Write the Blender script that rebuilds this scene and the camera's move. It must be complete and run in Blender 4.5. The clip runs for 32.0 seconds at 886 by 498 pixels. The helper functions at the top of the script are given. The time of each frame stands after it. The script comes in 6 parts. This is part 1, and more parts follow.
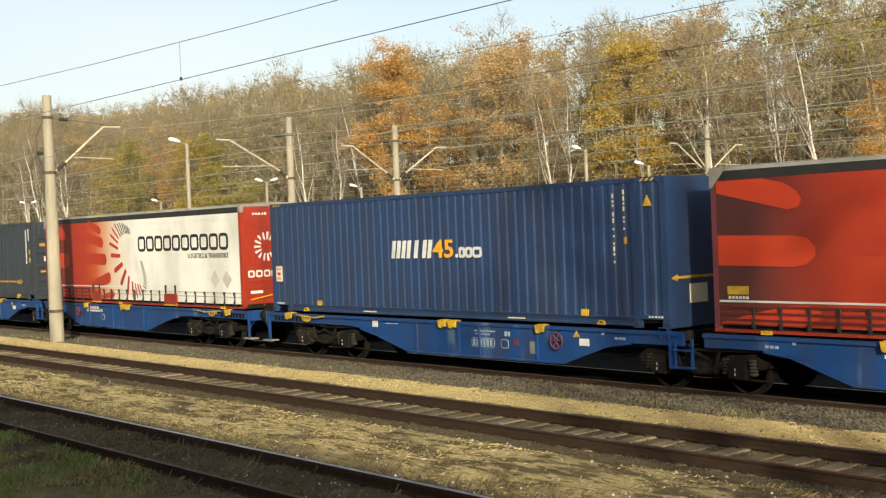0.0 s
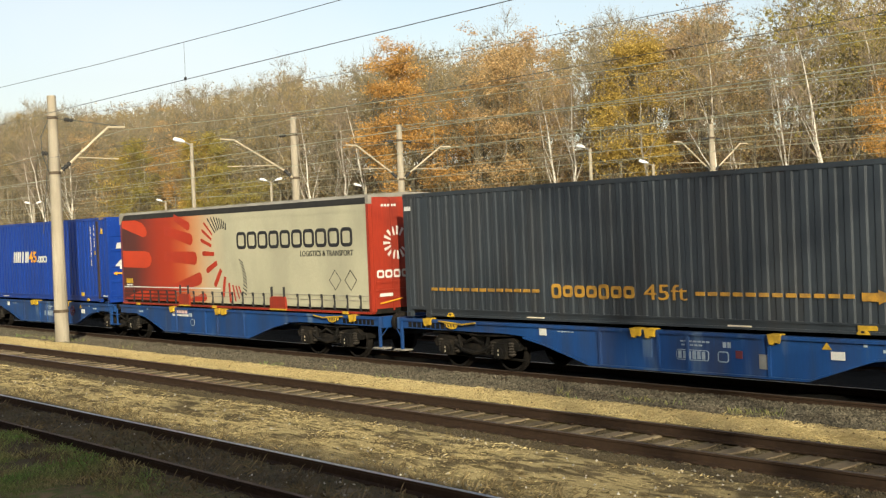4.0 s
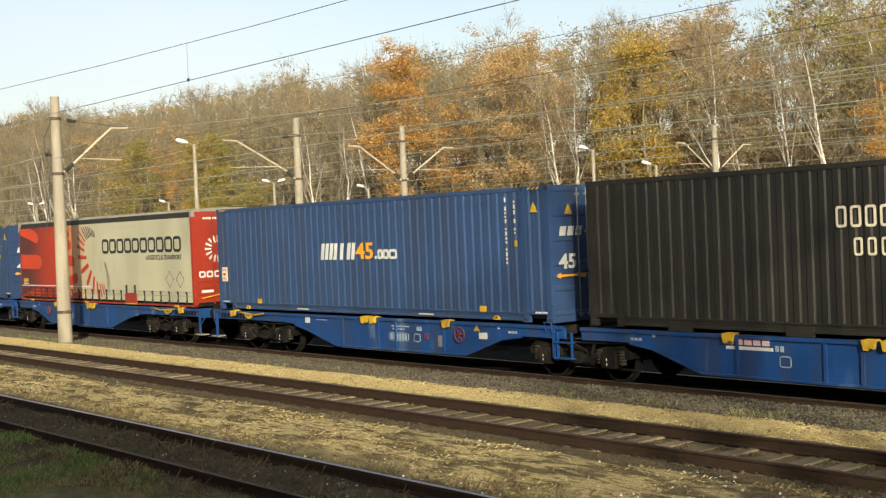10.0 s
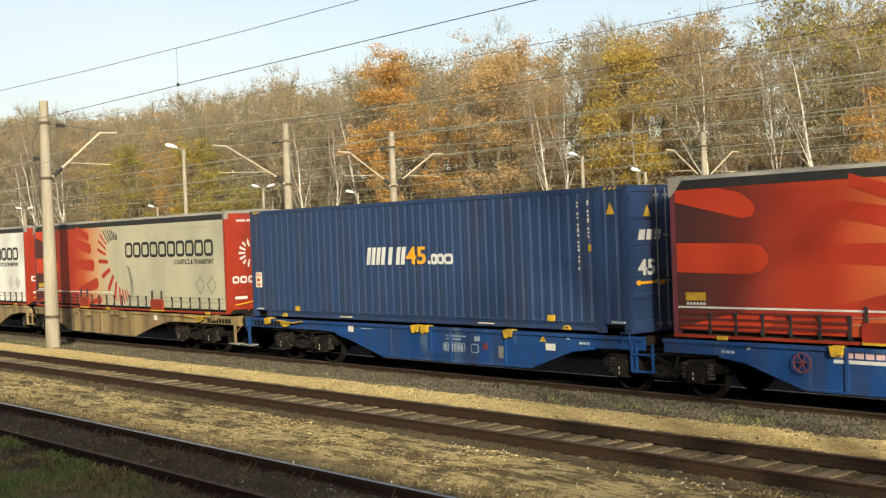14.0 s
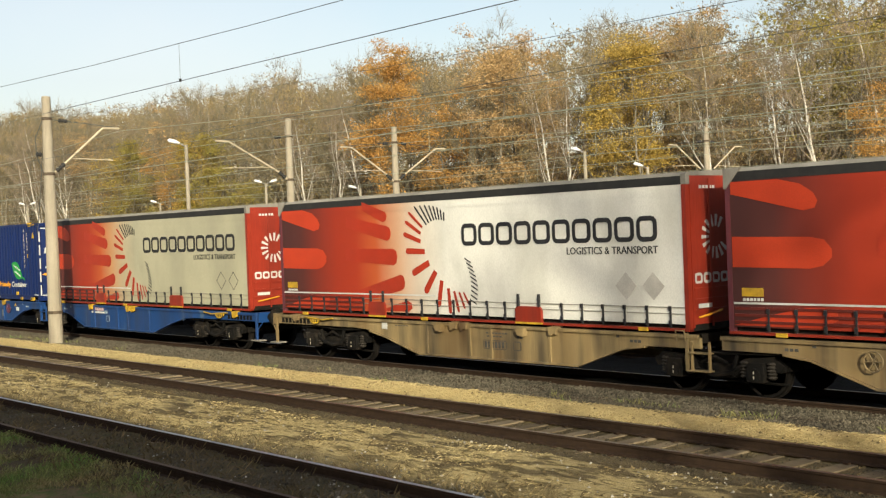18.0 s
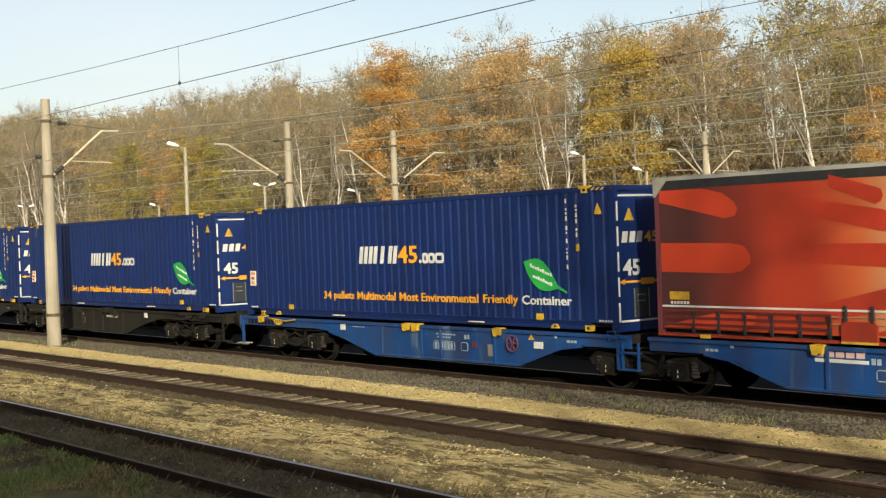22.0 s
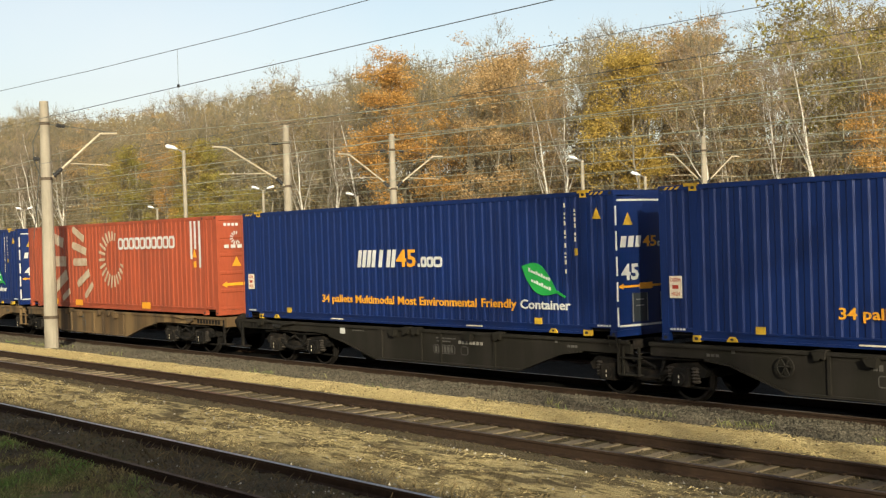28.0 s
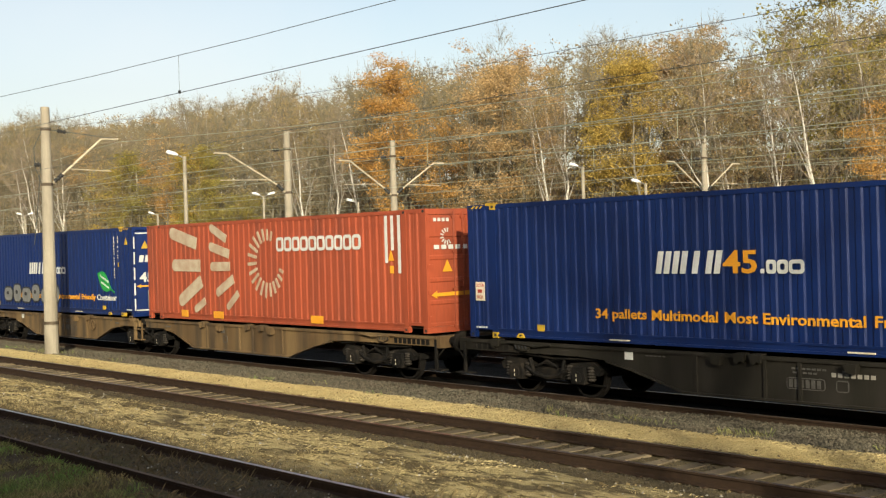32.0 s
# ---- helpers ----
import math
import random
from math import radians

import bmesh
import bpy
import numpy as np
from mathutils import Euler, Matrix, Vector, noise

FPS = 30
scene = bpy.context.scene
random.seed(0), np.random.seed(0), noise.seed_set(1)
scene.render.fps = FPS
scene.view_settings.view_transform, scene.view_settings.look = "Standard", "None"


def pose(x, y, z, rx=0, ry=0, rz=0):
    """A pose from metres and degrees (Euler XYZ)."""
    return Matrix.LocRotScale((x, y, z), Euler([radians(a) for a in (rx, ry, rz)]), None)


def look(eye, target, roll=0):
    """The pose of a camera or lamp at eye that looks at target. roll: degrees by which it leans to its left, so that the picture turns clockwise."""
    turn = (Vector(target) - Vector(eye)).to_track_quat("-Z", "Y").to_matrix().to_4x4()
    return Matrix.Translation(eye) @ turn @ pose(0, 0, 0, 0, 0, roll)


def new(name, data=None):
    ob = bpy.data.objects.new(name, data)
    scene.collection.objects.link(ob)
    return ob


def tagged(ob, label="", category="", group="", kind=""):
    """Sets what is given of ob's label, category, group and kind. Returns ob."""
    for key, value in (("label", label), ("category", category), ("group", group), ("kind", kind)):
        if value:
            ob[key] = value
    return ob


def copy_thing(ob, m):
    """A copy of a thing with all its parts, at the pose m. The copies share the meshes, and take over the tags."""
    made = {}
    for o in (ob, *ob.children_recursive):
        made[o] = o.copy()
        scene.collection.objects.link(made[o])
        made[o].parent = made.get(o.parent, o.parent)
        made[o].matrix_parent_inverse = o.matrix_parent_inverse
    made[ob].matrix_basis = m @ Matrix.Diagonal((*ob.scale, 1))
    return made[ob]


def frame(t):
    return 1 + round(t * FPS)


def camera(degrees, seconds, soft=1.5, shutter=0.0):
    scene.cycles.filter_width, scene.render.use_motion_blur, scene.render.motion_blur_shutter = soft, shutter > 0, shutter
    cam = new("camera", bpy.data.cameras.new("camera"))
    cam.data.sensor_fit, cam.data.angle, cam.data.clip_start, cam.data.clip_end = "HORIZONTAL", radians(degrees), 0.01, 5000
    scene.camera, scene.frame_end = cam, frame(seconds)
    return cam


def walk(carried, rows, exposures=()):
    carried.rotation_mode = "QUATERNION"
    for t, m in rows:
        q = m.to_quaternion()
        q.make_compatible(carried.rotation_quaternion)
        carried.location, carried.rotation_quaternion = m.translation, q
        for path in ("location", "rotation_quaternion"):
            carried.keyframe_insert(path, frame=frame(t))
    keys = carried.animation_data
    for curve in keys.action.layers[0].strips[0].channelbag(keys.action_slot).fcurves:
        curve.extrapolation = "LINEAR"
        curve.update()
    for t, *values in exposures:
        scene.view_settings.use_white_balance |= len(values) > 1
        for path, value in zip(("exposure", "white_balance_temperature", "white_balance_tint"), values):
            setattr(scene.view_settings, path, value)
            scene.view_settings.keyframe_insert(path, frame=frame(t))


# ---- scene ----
import functools

# ---- camera and its path ----
EYE = Vector((0.0, 0.0, 3.245))
PATH = [(0, 49.56, -0.96, -2.24), (0.5, 49.62, -0.9, -2.03), (1, 49.67, -0.95, -2.13), (1.5, 49.66, -1.01, -2.18), (2, 49.65, -1.01, -2.29), (2.5, 49.68, -1.05, -2.3), (3, 49.7, -1.04, -2.3), (3.5, 49.74, -1.01, -2.31), (5.5, 49.83, -0.92, -2.52), (6, 49.88, -0.93, -2.48), (6.5, 49.92, -0.94, -2.51), (7, 49.92, -0.96, -2.48), (7.5, 49.89, -0.94, -2.36), (8, 49.9, -0.97, -2.33), (8.5, 49.92, -0.87, -2.24), (9, 49.92, -0.84, -2.26), (9.5, 49.9, -0.87, -2.28), (10, 49.9, -0.93, -2.34), (10.5, 49.89, -0.91, -2.18), (11, 49.8, -0.82, -2.17), (11.5, 49.72, -0.77, -2.2), (12, 49.7, -0.79, -2.28), (12.5, 49.65, -0.78, -2.32), (13, 49.53, -0.76, -2.34), (13.5, 49.45, -0.7, -2.33), (14, 49.39, -0.67, -2.13), (14.5, 49.36, -0.65, -2.13), (16.5, 49.44, -0.78, -2.15), (17, 49.46, -0.8, -2.15), (17.5, 49.5, -0.86, -2.18), (18, 49.52, -0.89, -2.2), (18.5, 49.53, -0.95, -2.23), (19, 49.53, -0.91, -2.16), (19.5, 49.54, -0.85, -2.19), (20, 49.51, -0.8, -2.13), (20.5, 49.52, -0.8, -2.19), (21, 49.47, -0.78, -2.12), (21.5, 49.47, -0.76, -2.02), (22, 49.45, -0.72, -2.02), (22.5, 49.44, -0.7, -1.94), (23, 49.42, -0.69, -1.94), (23.5, 49.42, -0.71, -1.84), (24, 49.41, -0.77, -1.9), (24.5, 49.46, -0.74, -1.9), (25, 49.46, -0.7, -1.96), (25.5, 49.42, -0.65, -1.89), (27.5, 49.35, -0.5, -1.72), (28, 49.36, -0.54, -1.78), (28.5, 49.36, -0.59, -1.76), (29, 49.43, -0.56, -1.79), (29.5, 49.44, -0.49, -1.78), (30, 49.46, -0.44, -1.8), (30.5, 49.46, -0.4, -1.81), (31, 49.44, -0.35, -1.89), (31.5, 49.4, -0.31, -1.77), (32, 49.37, -0.23, -1.63)]


def aim(yaw, pitch, roll):
    a, p = radians(yaw), radians(pitch)
    way = Vector((-math.sin(a) * math.cos(p), math.cos(a) * math.cos(p), math.sin(p)))
    return look(EYE, EYE + way * 10.0, roll)


cam = camera(39.58, 32.0, soft=1.3, shutter=0.0)
walk(cam, [(t, aim(yaw, pitch, roll)) for t, yaw, pitch, roll in PATH], exposures=((0, 0.42), (14.5, 0.42), (16.5, 0.34), (32, 0.34)))

# how far the train has rolled, in metres, at each second
TRAIN = [(0, -0.01), (0.5, 4.55), (1, 9.07), (1.5, 13.62), (2, 18.1), (2.5, 22.53), (3, 26.95), (3.5, 31.38), (4, 35.72), (4.5, 40.07), (5, 44.4), (5.5, 48.73), (6, 53.02), (6.5, 57.3), (7, 61.56), (7.5, 65.8), (8, 70.03), (8.5, 74.26), (9, 78.5), (9.5, 82.71), (10, 86.88), (10.5, 90.91), (11, 95.04), (11.5, 99.13), (12, 103.2), (12.5, 107.27), (13, 111.32), (13.5, 115.34), (14, 119.34), (14.5, 123.33), (15, 127.23), (15.5, 131.16), (16, 135.06), (16.5, 138.94), (17, 142.77), (17.5, 146.58), (18, 150.38), (18.5, 154.13), (19, 157.84), (19.5, 161.48), (20, 165.12), (20.5, 168.67), (21, 172.14), (21.5, 175.5), (22, 178.77), (22.5, 181.94), (23, 185.03), (23.5, 187.98), (24, 190.82), (24.5, 193.53), (25, 196.14), (25.5, 198.63), (26, 200.97), (26.5, 203.17), (27, 205.23), (27.5, 207.16), (28, 208.97), (28.5, 210.65), (29, 212.19), (29.5, 213.59), (30, 214.85), (30.5, 215.98), (31, 216.95), (31.5, 217.77), (32, 218.4)]

# ---- daylight: low autumn sun from the station side ----
SUN_EL, SUN_WAY = 16.7, Vector((-0.838, 0.545, 0.0))
world = bpy.data.worlds.new("sky")
scene.world = world
world.use_nodes = True
wn = world.node_tree.nodes
sky = wn.new("ShaderNodeTexSky")
sky.sky_type, sky.sun_disc = "NISHITA", False
sky.sun_elevation, sky.sun_rotation = radians(SUN_EL), math.atan2(-SUN_WAY.x, -SUN_WAY.y)
sky.air_density, sky.dust_density, sky.ozone_density = 1.0, 2.2, 0.3
wn["Background"].inputs[1].default_value = 0.134
# thin high haze: the blue is washed out, and more so in drifting veils
way_up, veil, veil_to, pale = wn.new("ShaderNodeTexCoord"), wn.new("ShaderNodeTexNoise"), wn.new("ShaderNodeMapRange"), wn.new("ShaderNodeHueSaturation")
veil.inputs["Scale"].default_value, veil.inputs["Detail"].default_value, veil.inputs["Roughness"].default_value = 2.2, 5.0, 0.5
veil_to.inputs[1].default_value, veil_to.inputs[2].default_value, veil_to.inputs[3].default_value, veil_to.inputs[4].default_value = 0.35, 0.65, 0.85, 0.45
world.node_tree.links.new(way_up.outputs["Generated"], veil.inputs["Vector"])
world.node_tree.links.new(veil.outputs["Fac"], veil_to.inputs[0])
world.node_tree.links.new(veil_to.outputs[0], pale.inputs["Saturation"])
world.node_tree.links.new(sky.outputs[0], pale.inputs["Color"])
world.node_tree.links.new(pale.outputs[0], wn["Background"].inputs[0])
sun = new("sun", bpy.data.lights.new("sun", "SUN"))
sun.data.energy, sun.data.angle, sun.data.color = 4.9, radians(0.55), (1.0, 0.92, 0.68)
sun.matrix_world = look((0, 0, 30), Vector((0, 0, 30)) + SUN_WAY - Vector((0, 0, math.tan(radians(SUN_EL)))))


# ---- materials ----
def material(name, c1, c2=None, rough=0.7, metal=0.0, scale=2.0, stretch=(1, 1, 1), dirt=None, dirt_amount=0.0,
             dirt_scale=0.6, grain=40.0, bump=0.0, bump_scale=60.0, spread=0.0, island=0.0, sharp=(0.35, 0.65), translucent=0.0, dust=0.0, wear=None):
    """Two tones mixed by broad and fine noise, a dirt tone on top, optional grain relief and change from piece to piece."""
    m = bpy.data.materials.new(name)
    m.use_nodes = True
    n, l = m.node_tree.nodes, m.node_tree.links
    b = n["Principled BSDF"]
    b.inputs["Roughness"].default_value, b.inputs["Metallic"].default_value = rough, metal
    b.inputs["Sheen Weight"].default_value, b.inputs["Sheen Roughness"].default_value = dust, 0.32
    b.inputs["Sheen Tint"].default_value = (0.8, 0.75, 0.65, 1)
    b.inputs["Specular IOR Level"].default_value = 0.12 if rough > 0.6 and metal < 0.3 else 0.4
    at = n.new("ShaderNodeTexCoord")
    mp = n.new("ShaderNodeMapping")
    mp.inputs["Scale"].default_value = stretch
    l.new(at.outputs["Object"], mp.inputs[0])

    def noise_at(s, detail=6.0, lo=0.35, hi=0.65):
        t = n.new("ShaderNodeTexNoise")
        t.inputs["Scale"].default_value, t.inputs["Detail"].default_value = s, detail
        l.new(mp.outputs[0], t.inputs["Vector"])
        r = n.new("ShaderNodeMapRange")
        r.inputs[1].default_value, r.inputs[2].default_value = lo, hi
        l.new(t.outputs["Fac"], r.inputs[0])
        return r.outputs[0]

    def mixed(fac, a, bb, amount=1.0):
        x = n.new("ShaderNodeMix")
        x.data_type = "RGBA"
        if amount < 1.0:
            k = n.new("ShaderNodeMath")
            k.operation = "MULTIPLY"
            k.inputs[1].default_value = amount
            l.new(fac, k.inputs[0])
            fac = k.outputs[0]
        l.new(fac, x.inputs[0])
        for sock, v in ((x.inputs[6], a), (x.inputs[7], bb)):
            if isinstance(v, tuple):
                sock.default_value = (*v, 1)
            else:
                l.new(v, sock)
        return x.outputs[2]

    c2 = c2 or tuple(v * 0.75 for v in c1)
    colour = mixed(noise_at(scale, 8.0, *sharp), c1, c2)
    colour = mixed(noise_at(grain, 3.0), colour, tuple(v * 0.6 for v in c1), 0.35)
    if dirt:
        colour = mixed(noise_at(dirt_scale, 9.0, 0.45, 0.75), colour, dirt, dirt_amount)
    if wear:
        colour = mixed(noise_at(1.7, 12.0, 0.58, 0.68), colour, wear, 0.65)
    if spread or island:
        h = n.new("ShaderNodeHueSaturation")
        r = n.new("ShaderNodeMapRange")
        w = spread or island
        r.inputs[3].default_value, r.inputs[4].default_value = 1 - w, 1 + w
        if island:
            l.new(n.new("ShaderNodeNewGeometry").outputs["Random Per Island"], r.inputs[0])
        else:
            l.new(n.new("ShaderNodeObjectInfo").outputs["Random"], r.inputs[0])
        l.new(r.outputs[0], h.inputs["Value"])
        l.new(colour, h.inputs["Color"])
        colour = h.outputs[0]
    l.new(colour, b.inputs["Base Color"])
    if bump:
        k = n.new("ShaderNodeBump")
        k.inputs["Strength"].default_value, k.inputs["Distance"].default_value = bump, 0.02
        l.new(noise_at(bump_scale, 5.0, 0.2, 0.8), k.inputs["Height"])
        l.new(k.outputs[0], b.inputs["Normal"])
    if translucent:
        tr = n.new("ShaderNodeBsdfTranslucent")
        mx = n.new("ShaderNodeMixShader")
        mx.inputs[0].default_value = translucent
        l.new(colour, tr.inputs[0])
        l.new(b.outputs[0], mx.inputs[1])
        l.new(tr.outputs[0], mx.inputs[2])
        l.new(mx.outputs[0], n["Material Output"].inputs[0])
    return m


GRIME = (0.035, 0.03, 0.026)
STREAK = (1.0, 1.0, 0.12)


def painted(name, c, rough=0.5, amount=0.45, light=None, dust=0.03, wear=None):
    return material(name, c, light or tuple(v * 0.82 for v in c), rough, 0.0, 1.3, STREAK, GRIME, amount, 2.2, 30.0, 0.08, 25.0, dust=dust, wear=wear)


M_SLATE = painted("slate_blue_paint", (0.021, 0.047, 0.122), 0.5, dust=0.075)
M_DUSTYBLUE = painted("dusty_slate_blue_paint", (0.028, 0.063, 0.155), 0.5, dust=0.11)
M_BRIGHT = painted("bright_blue_paint", (0.006, 0.04, 0.265), 0.42, 0.2, dust=0.01)
M_NAVY = painted("navy_blue_paint", (0.003, 0.0175, 0.102), 0.45, 0.08, dust=0.012)
M_GREY = painted("slate_grey_paint", (0.034, 0.043, 0.054), 0.5, 0.4, dust=0.06)
M_DOORGREY = painted("slate_grey_door_paint", (0.032, 0.04, 0.05), 0.5, 0.3)
M_BLACK = painted("black_brown_paint", (0.0185, 0.0175, 0.014), 0.55, 0.45)
M_ORANGE = painted("orange_red_paint", (0.36, 0.072, 0.03), 0.55, 0.35)
M_RED = painted("red_paint", (0.29, 0.03, 0.014), 0.45, 0.25)
M_TARP_RED = painted("dark_red_tarpaulin", (0.13, 0.016, 0.01), 0.55, 0.3)
M_WORNPOST = painted("rust_stained_blue_paint", (0.03, 0.032, 0.05), 0.7, 0.8, (0.07, 0.045, 0.03))
M_WHITE = material("white_lettering", (0.66, 0.66, 0.64), (0.55, 0.55, 0.52), 0.5, 0, 3, (1, 1, 1), GRIME, 0.2)
M_AMBER = material("amber_lettering", (0.85, 0.38, 0.025), (0.75, 0.32, 0.02), 0.5, 0, 3, (1, 1, 1), GRIME, 0.15)
M_OLDAMBER = material("worn_amber_print", (0.5, 0.27, 0.035), (0.36, 0.19, 0.03), 0.6, 0, 6, (1, 1, 1), (0.05, 0.05, 0.05), 0.6, 5.0)
M_YELLOW = material("yellow_paint", (0.6, 0.37, 0.025), (0.45, 0.27, 0.02), 0.55, 0, 5, (1, 1, 1), GRIME, 0.6, 4.0)
M_LEAFGREEN = material("green_decal", (0.02, 0.32, 0.06), (0.015, 0.26, 0.05), 0.5, 0, 4)
M_INK = material("black_print", (0.02, 0.02, 0.025), (0.03, 0.03, 0.03), 0.5, 0, 4)
M_PRINTRED = material("red_print", (0.4, 0.034, 0.012), (0.36, 0.03, 0.01), 0.5, 0, 3, (1, 1, 1), GRIME, 0.2)
M_BRIGHTRED = material("bright_red_print", (0.52, 0.05, 0.015), (0.47, 0.045, 0.014), 0.5, 0, 2, (1, 1, 1), GRIME, 0.15)
M_WAGONBLUE = painted("wagon_blue_paint", (0.008, 0.053, 0.195), 0.5, 0.55, dust=0.012, wear=(0.1, 0.15, 0.22))
M_WAGONTAN = painted("wagon_tan_paint", (0.31, 0.23, 0.11), 0.6, 0.9, (0.19, 0.125, 0.055), wear=(0.09, 0.045, 0.02))
M_WAGONDARK = painted("wagon_dark_paint", (0.02, 0.018, 0.014), 0.65, 0.5, dust=0.01)
M_WAGONRUST = painted("wagon_brown_paint", (0.19, 0.125, 0.06), 0.65, 0.9, (0.09, 0.055, 0.028), wear=(0.035, 0.022, 0.014))
M_BOGIE = material("grimy_cast_steel", (0.011, 0.01, 0.009), (0.006, 0.0055, 0.005), 0.75, 0.0, 6, (1, 1, 1), (0.055, 0.043, 0.032), 0.5, 3.0, 50, 0.3, 40)
M_WHEEL = material("dark_wheel_steel", (0.018, 0.015, 0.013), (0.011, 0.01, 0.009), 0.65, 0.2, 8)
M_SPRING = material("worn_spring_steel", (0.05, 0.043, 0.036), (0.03, 0.026, 0.022), 0.65, 0, 9)
M_STEEL = material("galvanised_steel", (0.32, 0.32, 0.31), (0.24, 0.24, 0.23), 0.5, 0.5, 6)
M_ROOFGREY = material("grey_tarpaulin_roof", (0.33, 0.31, 0.27), (0.24, 0.22, 0.19), 0.7, 0, 1.5, (1, 1, 1), GRIME, 0.4)
M_PLACARD = material("bent_grey_placard", (0.52, 0.5, 0.46), (0.42, 0.4, 0.37), 0.5, 0, 3)
M_RUBBER = material("black_rubber", (0.018, 0.018, 0.018), (0.03, 0.028, 0.026), 0.6, 0, 5)
M_FADED = material("faded_paint_marks", (0.1, 0.095, 0.085), (0.07, 0.065, 0.06), 0.7, 0, 9)
M_LABEL = material("cream_label", (0.65, 0.55, 0.38), (0.75, 0.7, 0.6), 0.6, 0, 20)
M_PINK = material("faded_red_paint", (0.14, 0.03, 0.04), (0.1, 0.03, 0.04), 0.6, 0, 5)
M_CONCRETE = material("aged_concrete", (0.38, 0.335, 0.26), (0.27, 0.235, 0.175), 0.85, 0, 1.2, (1, 1, 0.4), (0.13, 0.11, 0.09), 0.5, 1.5, 60, 0.3, 50)
M_SLEEPER = material("sleeper_concrete", (0.23, 0.18, 0.115), (0.165, 0.125, 0.078), 0.9, 0, 3, (1, 1, 1), (0.1, 0.075, 0.05), 0.4, 2.0, 50, 0.3, 60, spread=0.3)
M_RAILSIDE = material("rusty_rail", (0.046, 0.028, 0.018), (0.03, 0.019, 0.013), 0.85, 0.0, 8, (1, 1, 1), None, 0, 1, 60, 0.2, 60)
M_RAILTOP = material("worn_rail_head", (0.30, 0.24, 0.2), (0.18, 0.13, 0.1), 0.38, 0.75, 3, (1, 1, 1))
M_RAILDULL = material("dull_rail_head", (0.15, 0.105, 0.075), (0.1, 0.07, 0.05), 0.75, 0.0, 3)
M_PALEBLUE = material("worn_pale_paint", (0.3, 0.36, 0.42), (0.2, 0.26, 0.33), 0.6, 0, 8)
M_RAILBRIGHT = material("polished_rail_head", (0.55, 0.55, 0.57), (0.4, 0.4, 0.42), 0.42, 0.9, 3, (1, 1, 1))
M_WIRE = material("weathered_copper_wire", (0.09, 0.095, 0.09), (0.12, 0.125, 0.115), 0.55, 0.5, 10)
M_WIREGREEN = material("green_copper_wire", (0.36, 0.38, 0.29), (0.28, 0.3, 0.22), 0.6, 0.2, 10)
M_BRACKET = material("sunlit_bracket_tube", (0.55, 0.47, 0.34), (0.45, 0.38, 0.26), 0.6, 0.2, 6)
M_BAND = material("rusty_band_steel", (0.13, 0.1, 0.07), (0.075, 0.055, 0.04), 0.8, 0.2, 8)
M_LAMP = material("white_lamp_housing", (0.8, 0.8, 0.8), (0.7, 0.7, 0.7), 0.35, 0, 5)
M_STRAW = material("dry_straw", (0.55, 0.44, 0.22), (0.44, 0.34, 0.155), 0.85, 0, 1.0, island=0.24)
M_GREENBLADE = material("green_grass", (0.14, 0.23, 0.055), (0.3, 0.22, 0.105), 0.8, 0, 1.0, island=0.4)
M_STONE = material("ballast_stone", (0.125, 0.11, 0.08), (0.075, 0.065, 0.046), 0.9, 0, 6, (1, 1, 1), (0.1, 0.07, 0.05), 0.3, 0.7, island=0.45)
M_BEDSTONE = material("oily_bed_stone", (0.085, 0.068, 0.045), (0.05, 0.04, 0.027), 0.9, 0, 6, island=0.4)
M_PALESTONE = material("pale_stone", (0.4, 0.37, 0.31), (0.28, 0.25, 0.2), 0.9, 0, 6, island=0.35)
M_DRYBROWN = material("brown_stalks", (0.17, 0.125, 0.06), (0.1, 0.075, 0.04), 0.85, 0, 1.0, island=0.4)
M_WALL = material("grey_render", (0.35, 0.33, 0.3), (0.3, 0.28, 0.26), 0.9, 0, 0.8)


